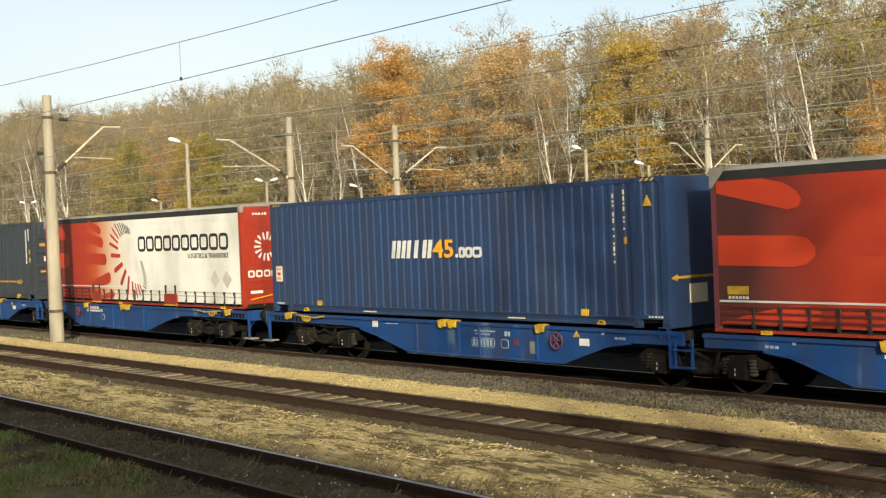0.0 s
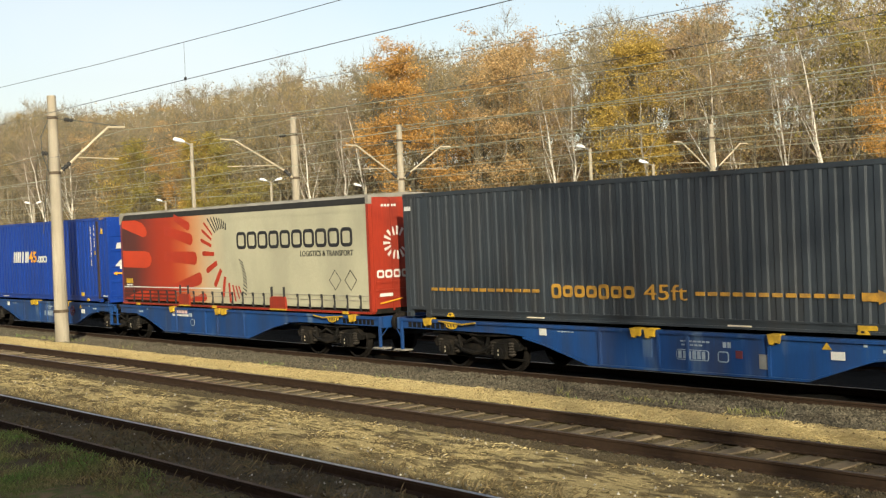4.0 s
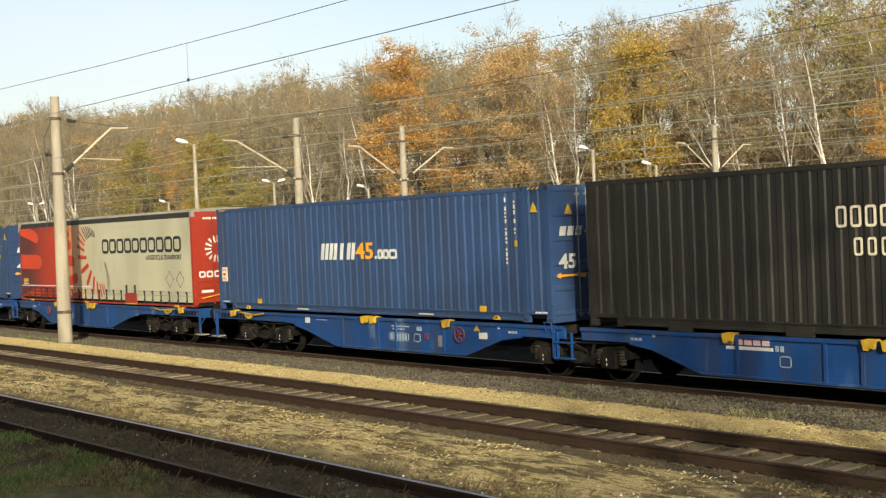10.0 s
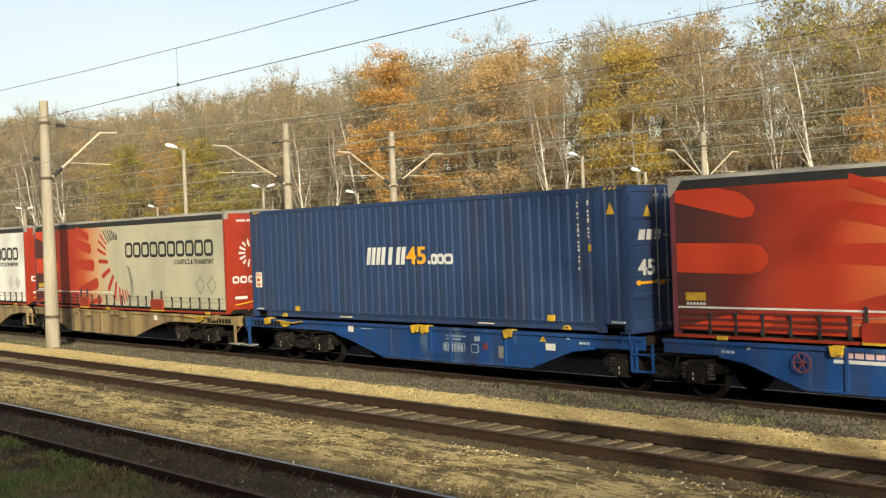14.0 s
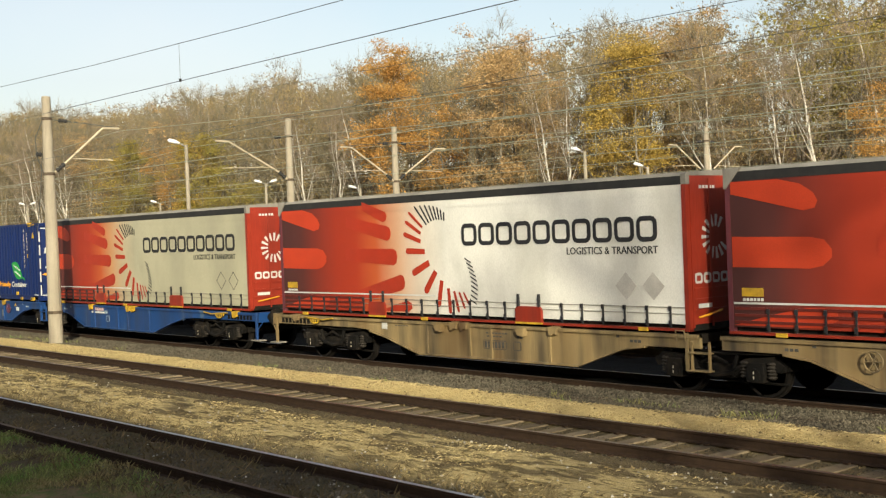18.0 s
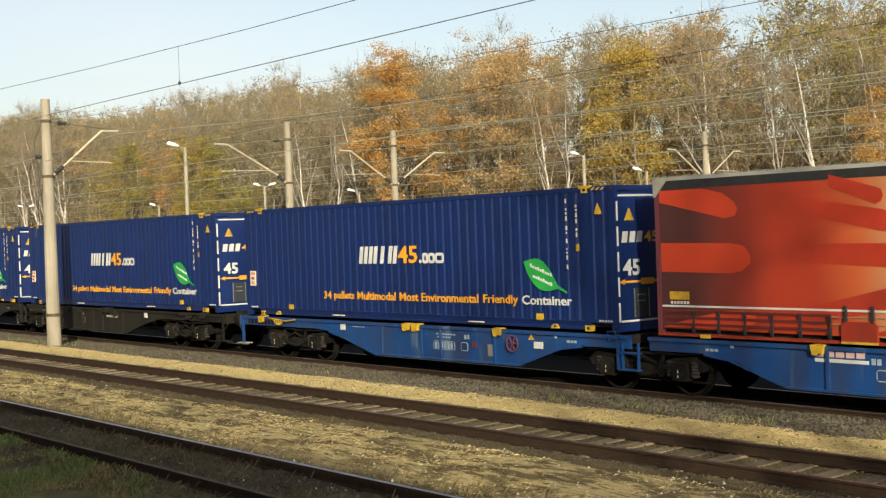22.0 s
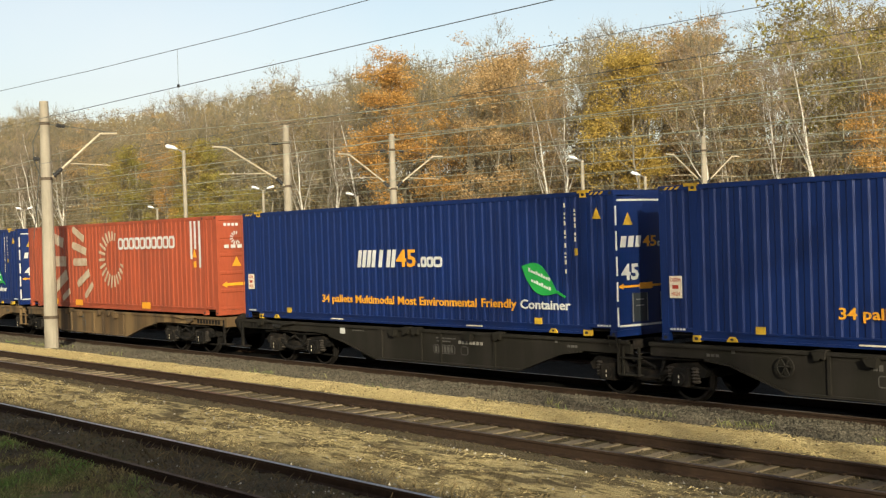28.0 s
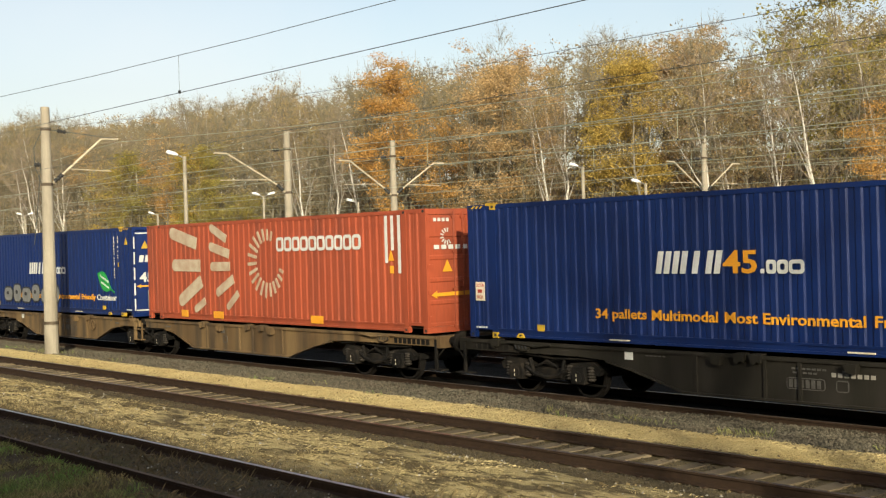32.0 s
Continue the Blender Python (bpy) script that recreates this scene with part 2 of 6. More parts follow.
# ---- building helpers ----
class Shell:
    """Gathers points and faces for one mesh."""

    def __init__(self):
        self.v, self.f = [], []

    def add(self, pts, faces):
        k = len(self.v)
        self.v += [tuple(p) for p in pts]
        self.f += [tuple(i + k for i in f) for f in faces]
        return self

    def box(self, x0, x1, y0, y1, z0, z1):
        return self.add([(x, y, z) for x in (x0, x1) for y in (y0, y1) for z in (z0, z1)],
                        [(0, 1, 3, 2), (4, 6, 7, 5), (0, 4, 5, 1), (2, 3, 7, 6), (0, 2, 6, 4), (1, 5, 7, 3)])

    def slab(self, outline, y0, y1):
        """An outline in x and z, given depth along y."""
        n = len(outline)
        self.add([(x, y0, z) for x, z in outline] + [(x, y1, z) for x, z in outline],
                 [tuple(range(n)), tuple(range(2 * n - 1, n - 1, -1))] + [(i, i + n, (i + 1) % n + n, (i + 1) % n) for i in range(n)])
        return self

    def plate(self, outline, x0, x1):
        """An outline in y and z, given depth along x."""
        n = len(outline)
        self.add([(x0, y, z) for y, z in outline] + [(x1, y, z) for y, z in outline],
                 [tuple(range(n - 1, -1, -1)), tuple(range(n, 2 * n))] + [(i, (i + 1) % n, (i + 1) % n + n, i + n) for i in range(n)])
        return self

    def tube(self, pts, radii, n=8, caps=True):
        """A round bar along points; radii is a number or one for each point."""
        pts = [Vector(p) for p in pts]
        if not isinstance(radii, (list, tuple)):
            radii = [radii] * len(pts)
        k = len(self.v)
        for i, p in enumerate(pts):
            way = (pts[min(i + 1, len(pts) - 1)] - pts[max(i - 1, 0)]).normalized()
            side = way.cross(Vector((0, 0, 1)) if abs(way.z) < 0.9 else Vector((1, 0, 0))).normalized()
            up = side.cross(way)
            for j in range(n):
                a = 2 * math.pi * j / n
                self.v.append(tuple(p + (side * math.cos(a) + up * math.sin(a)) * radii[i]))
        for i in range(len(pts) - 1):
            for j in range(n):
                a, b = k + i * n + j, k + i * n + (j + 1) % n
                self.f.append((a, b, b + n, a + n))
        if caps:
            self.f.append(tuple(k + j for j in range(n - 1, -1, -1)))
            e = k + (len(pts) - 1) * n
            self.f.append(tuple(e + j for j in range(n)))
        return self

    def ring(self, centre, r, thick, axis="y", n=20, m=6, arc=(0.0, 360.0)):
        k = len(self.v)
        closed = arc[1] - arc[0] >= 360.0
        steps = n if closed else n + 1
        for i in range(steps):
            a = radians(arc[0] + (arc[1] - arc[0]) * i / n)
            for j in range(m):
                b = 2 * math.pi * j / m
                q = r + thick * math.cos(b)
                p = (q * math.cos(a), thick * math.sin(b), q * math.sin(a))
                if axis == "x":
                    p = (p[1], p[0], p[2])
                self.v.append((centre[0] + p[0], centre[1] + p[1], centre[2] + p[2]))
        for i in range(n):
            for j in range(m):
                a, b = i * m + j, i * m + (j + 1) % m
                c = ((i + 1) % steps) * m
                self.f.append((k + a, k + b, k + c + (j + 1) % m, k + c + j))
        return self

    def mesh(self, name, mat, smooth=False):
        me = bpy.data.meshes.new(name)
        me.from_pydata(self.v, [], self.f)
        me.materials.append(mat)
        if smooth:
            me.polygons.foreach_set("use_smooth", [True] * len(me.polygons))
        return me


def part(name, shell, mat, parent=None, label="", smooth=False, at=None, bevel=0.0):
    """One mesh object under a thing or a part."""
    ob = new(name, shell.mesh(name, mat, smooth) if isinstance(shell, Shell) else shell)
    if at is not None:
        ob.matrix_basis = at
    if parent is not None:
        ob.parent = parent
    if bevel:
        b = ob.modifiers.new("bevel", "BEVEL")
        b.width, b.segments, b.limit_method = bevel, 2, "ANGLE"
    if label:
        tagged(ob, label)
    return ob


def thing(name, label, category, group="", kind="", at=None):
    ob = new(name)
    ob.empty_display_size = 0.5
    if at is not None:
        ob.matrix_basis = at
    return tagged(ob, label, category, group, kind)


@functools.lru_cache(None)
def letters(text, bold=0.0):
    """Points and faces of raised lettering in the built-in font."""
    cu = bpy.data.curves.new("lettering", "FONT")
    cu.body, cu.extrude, cu.resolution_u, cu.offset = text, 0.004, 2, bold
    ob = bpy.data.objects.new("lettering", cu)
    scene.collection.objects.link(ob)
    me = bpy.data.meshes.new_from_object(ob.evaluated_get(bpy.context.evaluated_depsgraph_get()))
    bpy.data.objects.remove(ob)
    out = ([tuple(v.co) for v in me.vertices], [tuple(p.vertices) for p in me.polygons])
    bpy.data.meshes.remove(me)
    return out


def text_width(text):
    return max(v[0] for v in letters(text)[0])


def words(text, width, height, mat, name, parent, x, y, z, face="side", label="", bold=0.0):
    """Raised lettering whose lower left corner is x, z on a side that faces -y, or y, z on an end that faces +x."""
    v, f = letters(text, bold)
    x0, y0 = min(p[0] for p in v), min(p[1] for p in v)
    kx, ky = width / (max(p[0] for p in v) - x0), height / (max(p[1] for p in v) - y0)
    s = Shell()
    for p in v:
        a, b, c = (p[0] - x0) * kx, (p[1] - y0) * ky, p[2]
        s.v.append((x + a, y - c, z + b) if face == "side" else (y + c, x + a, z + b))
    s.f = f
    return part(name, s, mat, parent, label)


def words_line(text, width, height, mat, name, parent, x, y, z, label, bold):
    """A line of raised lettering, each word a part of its own."""
    k = width / text_width(text)
    done = ""
    for word in text.split():
        x0 = text_width(done + "I") - text_width("I")
        w = text_width(done + word) - x0
        tall = any(c in word for c in "bdfhklt0123456789") or word[0].isupper()
        deep = any(c in word for c in "pgy")
        lo = 0.24 * height / 1.0 if deep else 0.0
        words(word, w * k * 0.98, height * (1.0 if tall else 0.75) + lo, mat, name, parent, x + x0 * k, y, z - lo, label=label, bold=bold)
        done += word + " "


SLOGAN = "34 pallets Multimodal Most Environmental Friendly"
letters("45", 0.02), letters("45", 0.03), letters("45ft"), letters("45"), letters("CAUTION"), letters("HIGH"), letters("LOGISTICS & TRANSPORT"), letters("Container", 0.018), letters("I"), letters(SLOGAN)
for i, w in enumerate(SLOGAN.split()):
    lead = " ".join(SLOGAN.split()[:i]) + (" " if i else "")
    letters(lead + "I"), letters(lead + w), letters(w, 0.018)


def rounded(cx, cz, w, h, r, steps=3):
    out = []
    for sx, sz, a0 in ((1, 1, 0), (-1, 1, 90), (-1, -1, 180), (1, -1, 270)):
        for i in range(steps + 1):
            a = radians(a0 + 90 * i / steps)
            out.append((cx + sx * (w / 2 - r) + r * math.cos(a), cz + sz * (h / 2 - r) + r * math.sin(a)))
    return out


def frame_glyph(s, cx, cz, w, h, stroke, y0, y1):
    """A plain rounded rectangle, hollow inside."""
    o, i = rounded(cx, cz, w, h, min(w, h) * 0.28), rounded(cx, cz, w - 2 * stroke, h - 2 * stroke, min(w, h) * 0.12)
    n = len(o)
    s.add([(x, y0, z) for x, z in o] + [(x, y0, z) for x, z in i] + [(x, y1, z) for x, z in o],
          [(k, (k + 1) % n, (k + 1) % n + n, k + n) for k in range(n)] + [(k, k + 2 * n, (k + 1) % n + 2 * n, (k + 1) % n) for k in range(n)])


# ---- ground ----
TRACK_Y, TRACK2_Y, TRACK3_Y = 19.49, 14.59, 9.33
PROFILE_Y = [-3000, 2.0, 7.6, 8.2, 8.9, 10.2, 10.7, 11.4, 12.6, 12.95, 13.3, 13.7, 13.8, 15.35, 15.37, 15.42, 16.0, 16.5, 17.0, 18.2, 18.68, 18.8, 20.7, 22.5, 60, 64, 80, 110, 200, 400, 3000]
PROFILE_Z = [-0.3, -0.3, -0.26, -0.22, -0.24, -0.24, -0.17, -0.1, -0.09, -0.15, -0.197, -0.214, -0.252, -0.252, -0.08, -0.06, -0.03, -0.02, -0.05, -0.1, -0.11, -0.14, -0.14, -0.3, -0.3, 0.2, 3.0, 11.0, 20.0, 24.0, 24.0]


def ground_z(y):
    return float(np.interp(y, PROFILE_Y, PROFILE_Z))


def lumps(x, y):
    k = (0.014 if 13.2 < y < 15.9 else 0.025 if y > 15.9 else 0.05) if y < 24 else 0.25
    return k * (noise.noise((x * 0.9, y * 1.4, 0.3)) + 0.6 * noise.noise((x * 3.1, y * 3.7, 5.3)))


def ground_material():
    m = bpy.data.materials.new("track_bed_ground")
    m.use_nodes = True
    n, l = m.node_tree.nodes, m.node_tree.links
    b = n["Principled BSDF"]
    b.inputs["Roughness"].default_value, b.inputs["Specular IOR Level"].default_value = 0.95, 0.05
    at = n.new("ShaderNodeTexCoord")
    sep = n.new("ShaderNodeSeparateXYZ")
    l.new(at.outputs["Object"], sep.inputs[0])

    def tex(scale, lo, hi, detail=7.0, stretch=None):
        t = n.new("ShaderNodeTexNoise")
        t.inputs["Scale"].default_value, t.inputs["Detail"].default_value = scale, detail
        if stretch:
            k = n.new("ShaderNodeMapping")
            k.inputs["Scale"].default_value = stretch
            l.new(at.outputs["Object"], k.inputs[0])
            l.new(k.outputs[0], t.inputs["Vector"])
        else:
            l.new(at.outputs["Object"], t.inputs["Vector"])
        r = n.new("ShaderNodeMapRange")
        r.inputs[1].default_value, r.inputs[2].default_value = lo, hi
        l.new(t.outputs["Fac"], r.inputs[0])
        return r.outputs[0]

    def blend(fac, a, c):
        x = n.new("ShaderNodeMix")
        x.data_type = "RGBA"
        if isinstance(fac, float):
            x.inputs[0].default_value = fac
        else:
            l.new(fac, x.inputs[0])
        for sock, v in ((x.inputs[6], a), (x.inputs[7], c)):
            if isinstance(v, tuple):
                sock.default_value = (*v, 1)
            else:
                l.new(v, sock)
        return x.outputs[2]

    def strips(stops):
        """How much of a cover or painted shade lies at each distance from the platform, 0 to 1, edges frayed by noise.
        """
        r = n.new("ShaderNodeMapRange")
        r.inputs[1].default_value, r.inputs[2].default_value = 0.0, 30.0
        k = n.new("ShaderNodeMath")
        k.operation = "MULTIPLY_ADD"
        l.new(tex(1.6, 0.3, 0.7), k.inputs[0])
        k.inputs[1].default_value = 0.36
        l.new(sep.outputs[1], k.inputs[2])
        l.new(k.outputs[0], r.inputs[0])
        c = n.new("ShaderNodeValToRGB")
        e = c.color_ramp.elements
        for i, (y, v) in enumerate(stops):
            q = e[i] if i < 2 else e.new((y + 0.18) / 30)
            q.position = (y + 0.18) / 30
            q.color = (v, v, v, 1)
        l.new(r.outputs[0], c.inputs[0])
        return c.outputs[0]

    straw = blend(tex(9, 0.35, 0.65), (0.55, 0.44, 0.22), (0.44, 0.34, 0.155))
    straw = blend(tex(55, 0.5, 0.85, 3), straw, (0.2, 0.14, 0.065))
    earth = blend(tex(3, 0.35, 0.65), (0.1, 0.074, 0.04), (0.055, 0.042, 0.024))
    earth = blend(tex(45, 0.45, 0.7, 4), earth, (0.13, 0.105, 0.075))
    stones = blend(tex(22, 0.4, 0.62, 4), (0.1, 0.09, 0.068), (0.05, 0.044, 0.034))
    stones = blend(tex(1.2, 0.45, 0.7), stones, (0.1, 0.07, 0.048))
    weeds = blend(tex(5, 0.4, 0.6), (0.14, 0.16, 0.052), (0.24, 0.17, 0.09))
    colour = blend(strips([(7.2, 0.0), (10.5, 0.0), (11.0, 0.9), (12.75, 0.85), (13.0, 0.12), (13.9, 0.14), (15.42, 0.14), (15.5, 1.0), (16.5, 1.0), (16.6, 0.0)]), earth, straw)
    patch = n.new("ShaderNodeMath")
    patch.operation = "MULTIPLY"
    l.new(tex(2.4, 0.47, 0.57, 8.0, (0.5, 1.3, 1.0)), patch.inputs[0])
    l.new(strips([(10.5, 0.0), (11.2, 0.85), (13.0, 0.85), (13.4, 0.3), (15.3, 0.3), (15.4, 0.0)]), patch.inputs[1])
    colour = blend(patch.outputs[0], colour, earth)
    # shadows of small grass tufts, painted as long dark brown marks on the straw
    tuft_shade = n.new("ShaderNodeMath")
    tuft_shade.operation = "MULTIPLY"
    l.new(tex(7.0, 0.53, 0.6, 6.0, (0.45, 1.6, 1.0)), tuft_shade.inputs[0])
    l.new(strips([(10.5, 0.0), (10.9, 0.8), (13.0, 0.7), (13.3, 0.0)]), tuft_shade.inputs[1])
    colour = blend(tuft_shade.outputs[0], colour, (0.07, 0.053, 0.026))
    # bare dirt towards the right; the mottled shade there is painted in as earth too
    bare = n.new("ShaderNodeMapRange")
    bare.inputs[1].default_value, bare.inputs[2].default_value = -13.0, -5.0
    l.new(sep.outputs[0], bare.inputs[0])
    worn = n.new("ShaderNodeMath")
    worn.operation = "MULTIPLY"
    l.new(bare.outputs[0], worn.inputs[0])
    l.new(strips([(10.4, 0.0), (10.8, 0.55), (13.6, 0.6), (13.9, 0.0)]), worn.inputs[1])
    colour = blend(worn.outputs[0], colour, earth)
    colour = blend(strips([(16.48, 0.0), (16.6, 1.0), (21.5, 1.0), (22.5, 0.6)]), colour, stones)
    # the train's shade, painted near black on the ground under and behind it
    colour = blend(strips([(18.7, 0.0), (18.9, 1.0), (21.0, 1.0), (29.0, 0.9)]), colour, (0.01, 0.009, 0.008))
    near = n.new("ShaderNodeMath")
    near.operation = "MULTIPLY"
    l.new(tex(0.7, 0.4, 0.6), near.inputs[0])
    l.new(strips([(0.0, 1.0), (7.6, 1.0), (8.4, 0.25), (10.4, 0.2), (10.8, 0.0)]), near.inputs[1])
    colour = blend(near.outputs[0], colour, weeds)
    far = n.new("ShaderNodeMapRange")
    far.inputs[1].default_value, far.inputs[2].default_value = 55.0, 62.0
    l.new(sep.outputs[1], far.inputs[0])
    colour = blend(far.outputs[0], colour, blend(tex(0.8, 0.35, 0.65), (0.16, 0.10, 0.05), (0.08, 0.055, 0.03)))
    l.new(colour, b.inputs["Base Color"])
    k = n.new("ShaderNodeBump")
    k.inputs["Strength"].default_value, k.inputs["Distance"].default_value = 0.7, 0.04
    l.new(tex(35, 0.2, 0.8, 6), k.inputs["Height"])
    l.new(k.outputs[0], b.inputs["Normal"])
    return m


def build_ground():
    xs = sorted({*np.arange(-66, 2, 0.3).round(2), *np.arange(-220, -66, 4.0), -3000, -900, -450, 2, 10, 40, 120, 400, 3000})
    ys = sorted({*np.arange(6.6, 19.2, 0.14).round(2), 15.35, 15.37, 15.42, 18.68, 18.8, *np.arange(19.5, 24, 0.6), *np.arange(24, 120, 3.0), -3000, -400, -60, -10, 0, 3, 5, 160, 250, 400, 900, 3000})
    s = Shell()
    s.v = [(x, y, ground_z(y) + (lumps(x, y) if 6 < y < 200 and -300 < x < 100 else 0)) for x in xs for y in ys]
    n = len(ys)
    s.f = [(i * n + j, (i + 1) * n + j, (i + 1) * n + j + 1, i * n + j + 1) for i in range(len(xs) - 1) for j in range(n - 1)]
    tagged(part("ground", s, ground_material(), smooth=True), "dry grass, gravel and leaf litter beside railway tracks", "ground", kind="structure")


build_ground()
wall = Shell().box(-70, 60, -6.0, -5.6, -0.4, 8.6)
tagged(part("wall_south", wall, M_WALL), "plain grey rendered station wall", "wall", kind="structure")


# ---- tracks ----
RAIL_HALF = [(0.036, 0.0), (0.036, -0.03), (0.012, -0.045), (0.009, -0.135), (0.07, -0.155), (0.07, -0.172)]


def rail(name, parent, y, z, x0, x1, head):
    o = [(a, b) for a, b in RAIL_HALF] + [(-a, b) for a, b in reversed(RAIL_HALF)]
    r = part(name, Shell().plate([(y + a, z + b - 0.003) for a, b in o], x0, x1), M_RAILSIDE, parent)
    part("rail_head", Shell().box(x0, x1, y - 0.033, y + 0.033, z - 0.003, z + 0.002), head, r, "worn shiny running surface")


def clip_mesh():
    s = Shell()
    for d in (-0.7535, 0.7535):
        for e in (-1, 1):
            s.box(-0.04, 0.04, d + e * 0.11 - 0.035, d + e * 0.11 + 0.035, 0, 0.03)
    return s.mesh("rail_clip", M_RAILSIDE)


SLEEPER = Shell()
SLEEPER.add([(sx * (0.13 if z > -0.1 else 0.15), sy * 1.28, z - (0.008 if abs(sy) < 0.4 else 0)) for z in (0.0, -0.2) for sy in (-1, -0.35, 0.35, 1) for sx in (-1, 1)],
            [(0, 1, 3, 2), (2, 3, 5, 4), (4, 5, 7, 6), (0, 8, 9, 1), (6, 7, 15, 14), (0, 2, 10, 8), (2, 4, 12, 10), (4, 6, 14, 12), (1, 9, 11, 3), (3, 11, 13, 5), (5, 13, 15, 7)])
SLEEPER_MESH = SLEEPER.mesh("sleeper", M_SLEEPER)
CLIP_MESH = clip_mesh()


def track(label, y, z, x0, x1, head, sleepers, tilt=0.0):
    t = thing("railway_track", label, "railway track", kind="structure", at=pose(0, y, 0))
    rail("rail", t, -0.7535, z, -2000, 1500, M_RAILDULL if head is M_RAILBRIGHT else head)
    rail("rail", t, 0.7535, z, -2000, 1500, head)
    if sleepers:
        x = x0
        while x < x1:
            m = pose(x, random.uniform(-0.03, 0.03), z - 0.175 + random.uniform(-0.012, 0.006), 0, 0, random.uniform(-1.2, 1.2))
            s = part("sleeper", SLEEPER_MESH, None, t, at=m)
            part("rail_clip", CLIP_MESH, None, s)
            x += 0.6
    return t


track("main line track with rusty rails under the train", TRACK_Y, 0.0, -64, -8, M_RAILTOP, False)
track("empty track with brown rails and concrete sleepers", TRACK2_Y, -0.045, -58, -6, M_RAILTOP, True)
track("overgrown siding track with polished rail heads", TRACK3_Y, -0.075, -34, -4, M_RAILBRIGHT, True)
for yy in (25.2, 33.0, 38.6, 50.0, 56.6):
    track("yard track behind the train", yy, -0.1, 0, 0, M_RAILTOP, False)


# ---- masts, lamps and wires ----
def mast(x, y, sides, lean=0.0, wide=1.0):
    p = thing("catenary_mast", "grey concrete catenary mast with steel bracket arms", "catenary mast", "catenary masts", at=pose(x, y, 0, lean))
    part("post", Shell().tube([(0, 0, -0.6), (0, 0, 4.0), (0, 0, 8.17)], [0.215 * wide, 0.175 * wide, 0.13 * wide], 14), M_CONCRETE, p, smooth=False)
    for z in (0.95, 5.55, 7.38):
        part("band", Shell().tube([(0, 0, z), (0, 0, z + 0.1)], (0.215 - 0.0104 * z) * wide + 0.02, 14), M_BAND, p, "rusty steel clamp band")
    for d, reach in sides:
        arm = part("bracket_arm", Shell().tube([(0, d * 0.16, 5.62), (0, d * 0.55, 5.95)], 0.045, 8).tube([(0, d * 0.5, 5.9), (0, d * reach, 7.16), (0, d * (reach + 0.62), 7.18)], 0.04, 8), M_BRACKET, p)
        part("insulator", Shell().tube([(0, d * (0.25 + 0.05 * k), 5.69 + 0.042 * k) for k in range(7)], [0.05, 0.085, 0.05, 0.085, 0.05, 0.085, 0.05], 8), M_RUBBER, arm, "dark ribbed insulator")
        part("tie_rod", Shell().tube([(0, d * 0.12, 7.42), (0, d * (reach + 0.62), 7.2)], 0.014, 5), M_WIRE, p)
        part("insulator", Shell().tube([(0, d * (0.4 + 0.05 * k), 7.395 - 0.005 * k) for k in range(7)], [0.04, 0.08, 0.04, 0.08, 0.04, 0.08, 0.04], 8), M_RUBBER, p)
        part("steady_arm", Shell().tube([(0, d * 0.85, 6.13), (0, d * (reach + 0.35), 6.08)], 0.02, 6), M_BRACKET, p)
    return p


mast_a = mast(-39.6, 16.72, [(1, 1.95)], 0.0, 1.12)
part("guy_wire", Shell().tube([(0.0, -0.16, 7.35), (0.0, -0.42, 6.8), (0.0, -0.4, 6.2), (0.0, -0.18, 5.6)], 0.014, 5), M_WIRE, mast_a)
part("cable", Shell().tube([(0, -0.2, 6.3), (-0.05, -0.3, 5.0), (-0.1, -0.45, 3.6)], 0.012, 5), M_WIRE, mast_a)
part("insulator", Shell().tube([(0, -0.42 + 0.05 * k, 6.25) for k in range(5)], [0.04, 0.08, 0.05, 0.08, 0.04], 8), M_RUBBER, mast_a)
mast(-43.6, 28.9, [(-1, 2.9)])
mast(-45.4, 36.0, [(-1, 2.5), (1, 2.5)])
mast(-40.6, 53.3, [(-1, 2.5), (1, 2.5)])


def lamp(x, y, z, heads, r=0.09):
    p = thing("street_lamp", "tall yard lamp with white heads on a grey post", "street lamp", "yard lamps", at=pose(x, y, 0))
    part("post", Shell().tube([(0, 0, -0.5), (0, 0, z)], [r * 1.3, r], 10), M_CONCRETE, p)
    for d in heads:
        way = Vector((-0.6 * d, -0.8 * d, 0))
        a = part("arm", Shell().tube([(0, 0, z - 0.1), way * 0.4 + Vector((0, 0, z + 0.12))], 0.035, 6), M_STEEL, p)
        h = Shell().tube([way * 0.3 + Vector((0, 0, z + 0.08)), way * 0.5 + Vector((0, 0, z + 0.15)), way * 0.8 + Vector((0, 0, z + 0.23)), way * 0.88 + Vector((0, 0, z + 0.24))], [0.04, 0.1, 0.105, 0.04], 8)
        part("lamp_head", h, M_LAMP, a, "white lamp housing", smooth=True)


lamp(-54.0, 29.8, 7.9, [1])
lamp(-53.7, 58.0, 7.9, [1], 0.11)
lamp(-49.0, 58.5, 6.6, [1])
lamp(-81.9, 52.0, 7.4, [1, -1])
lamp(-75.0, 56.0, 6.6, [1])
lamp(-106.0, 55.5, 6.8, [1])
lamp(-129.2, 52.0, 7.6, [1, -1])


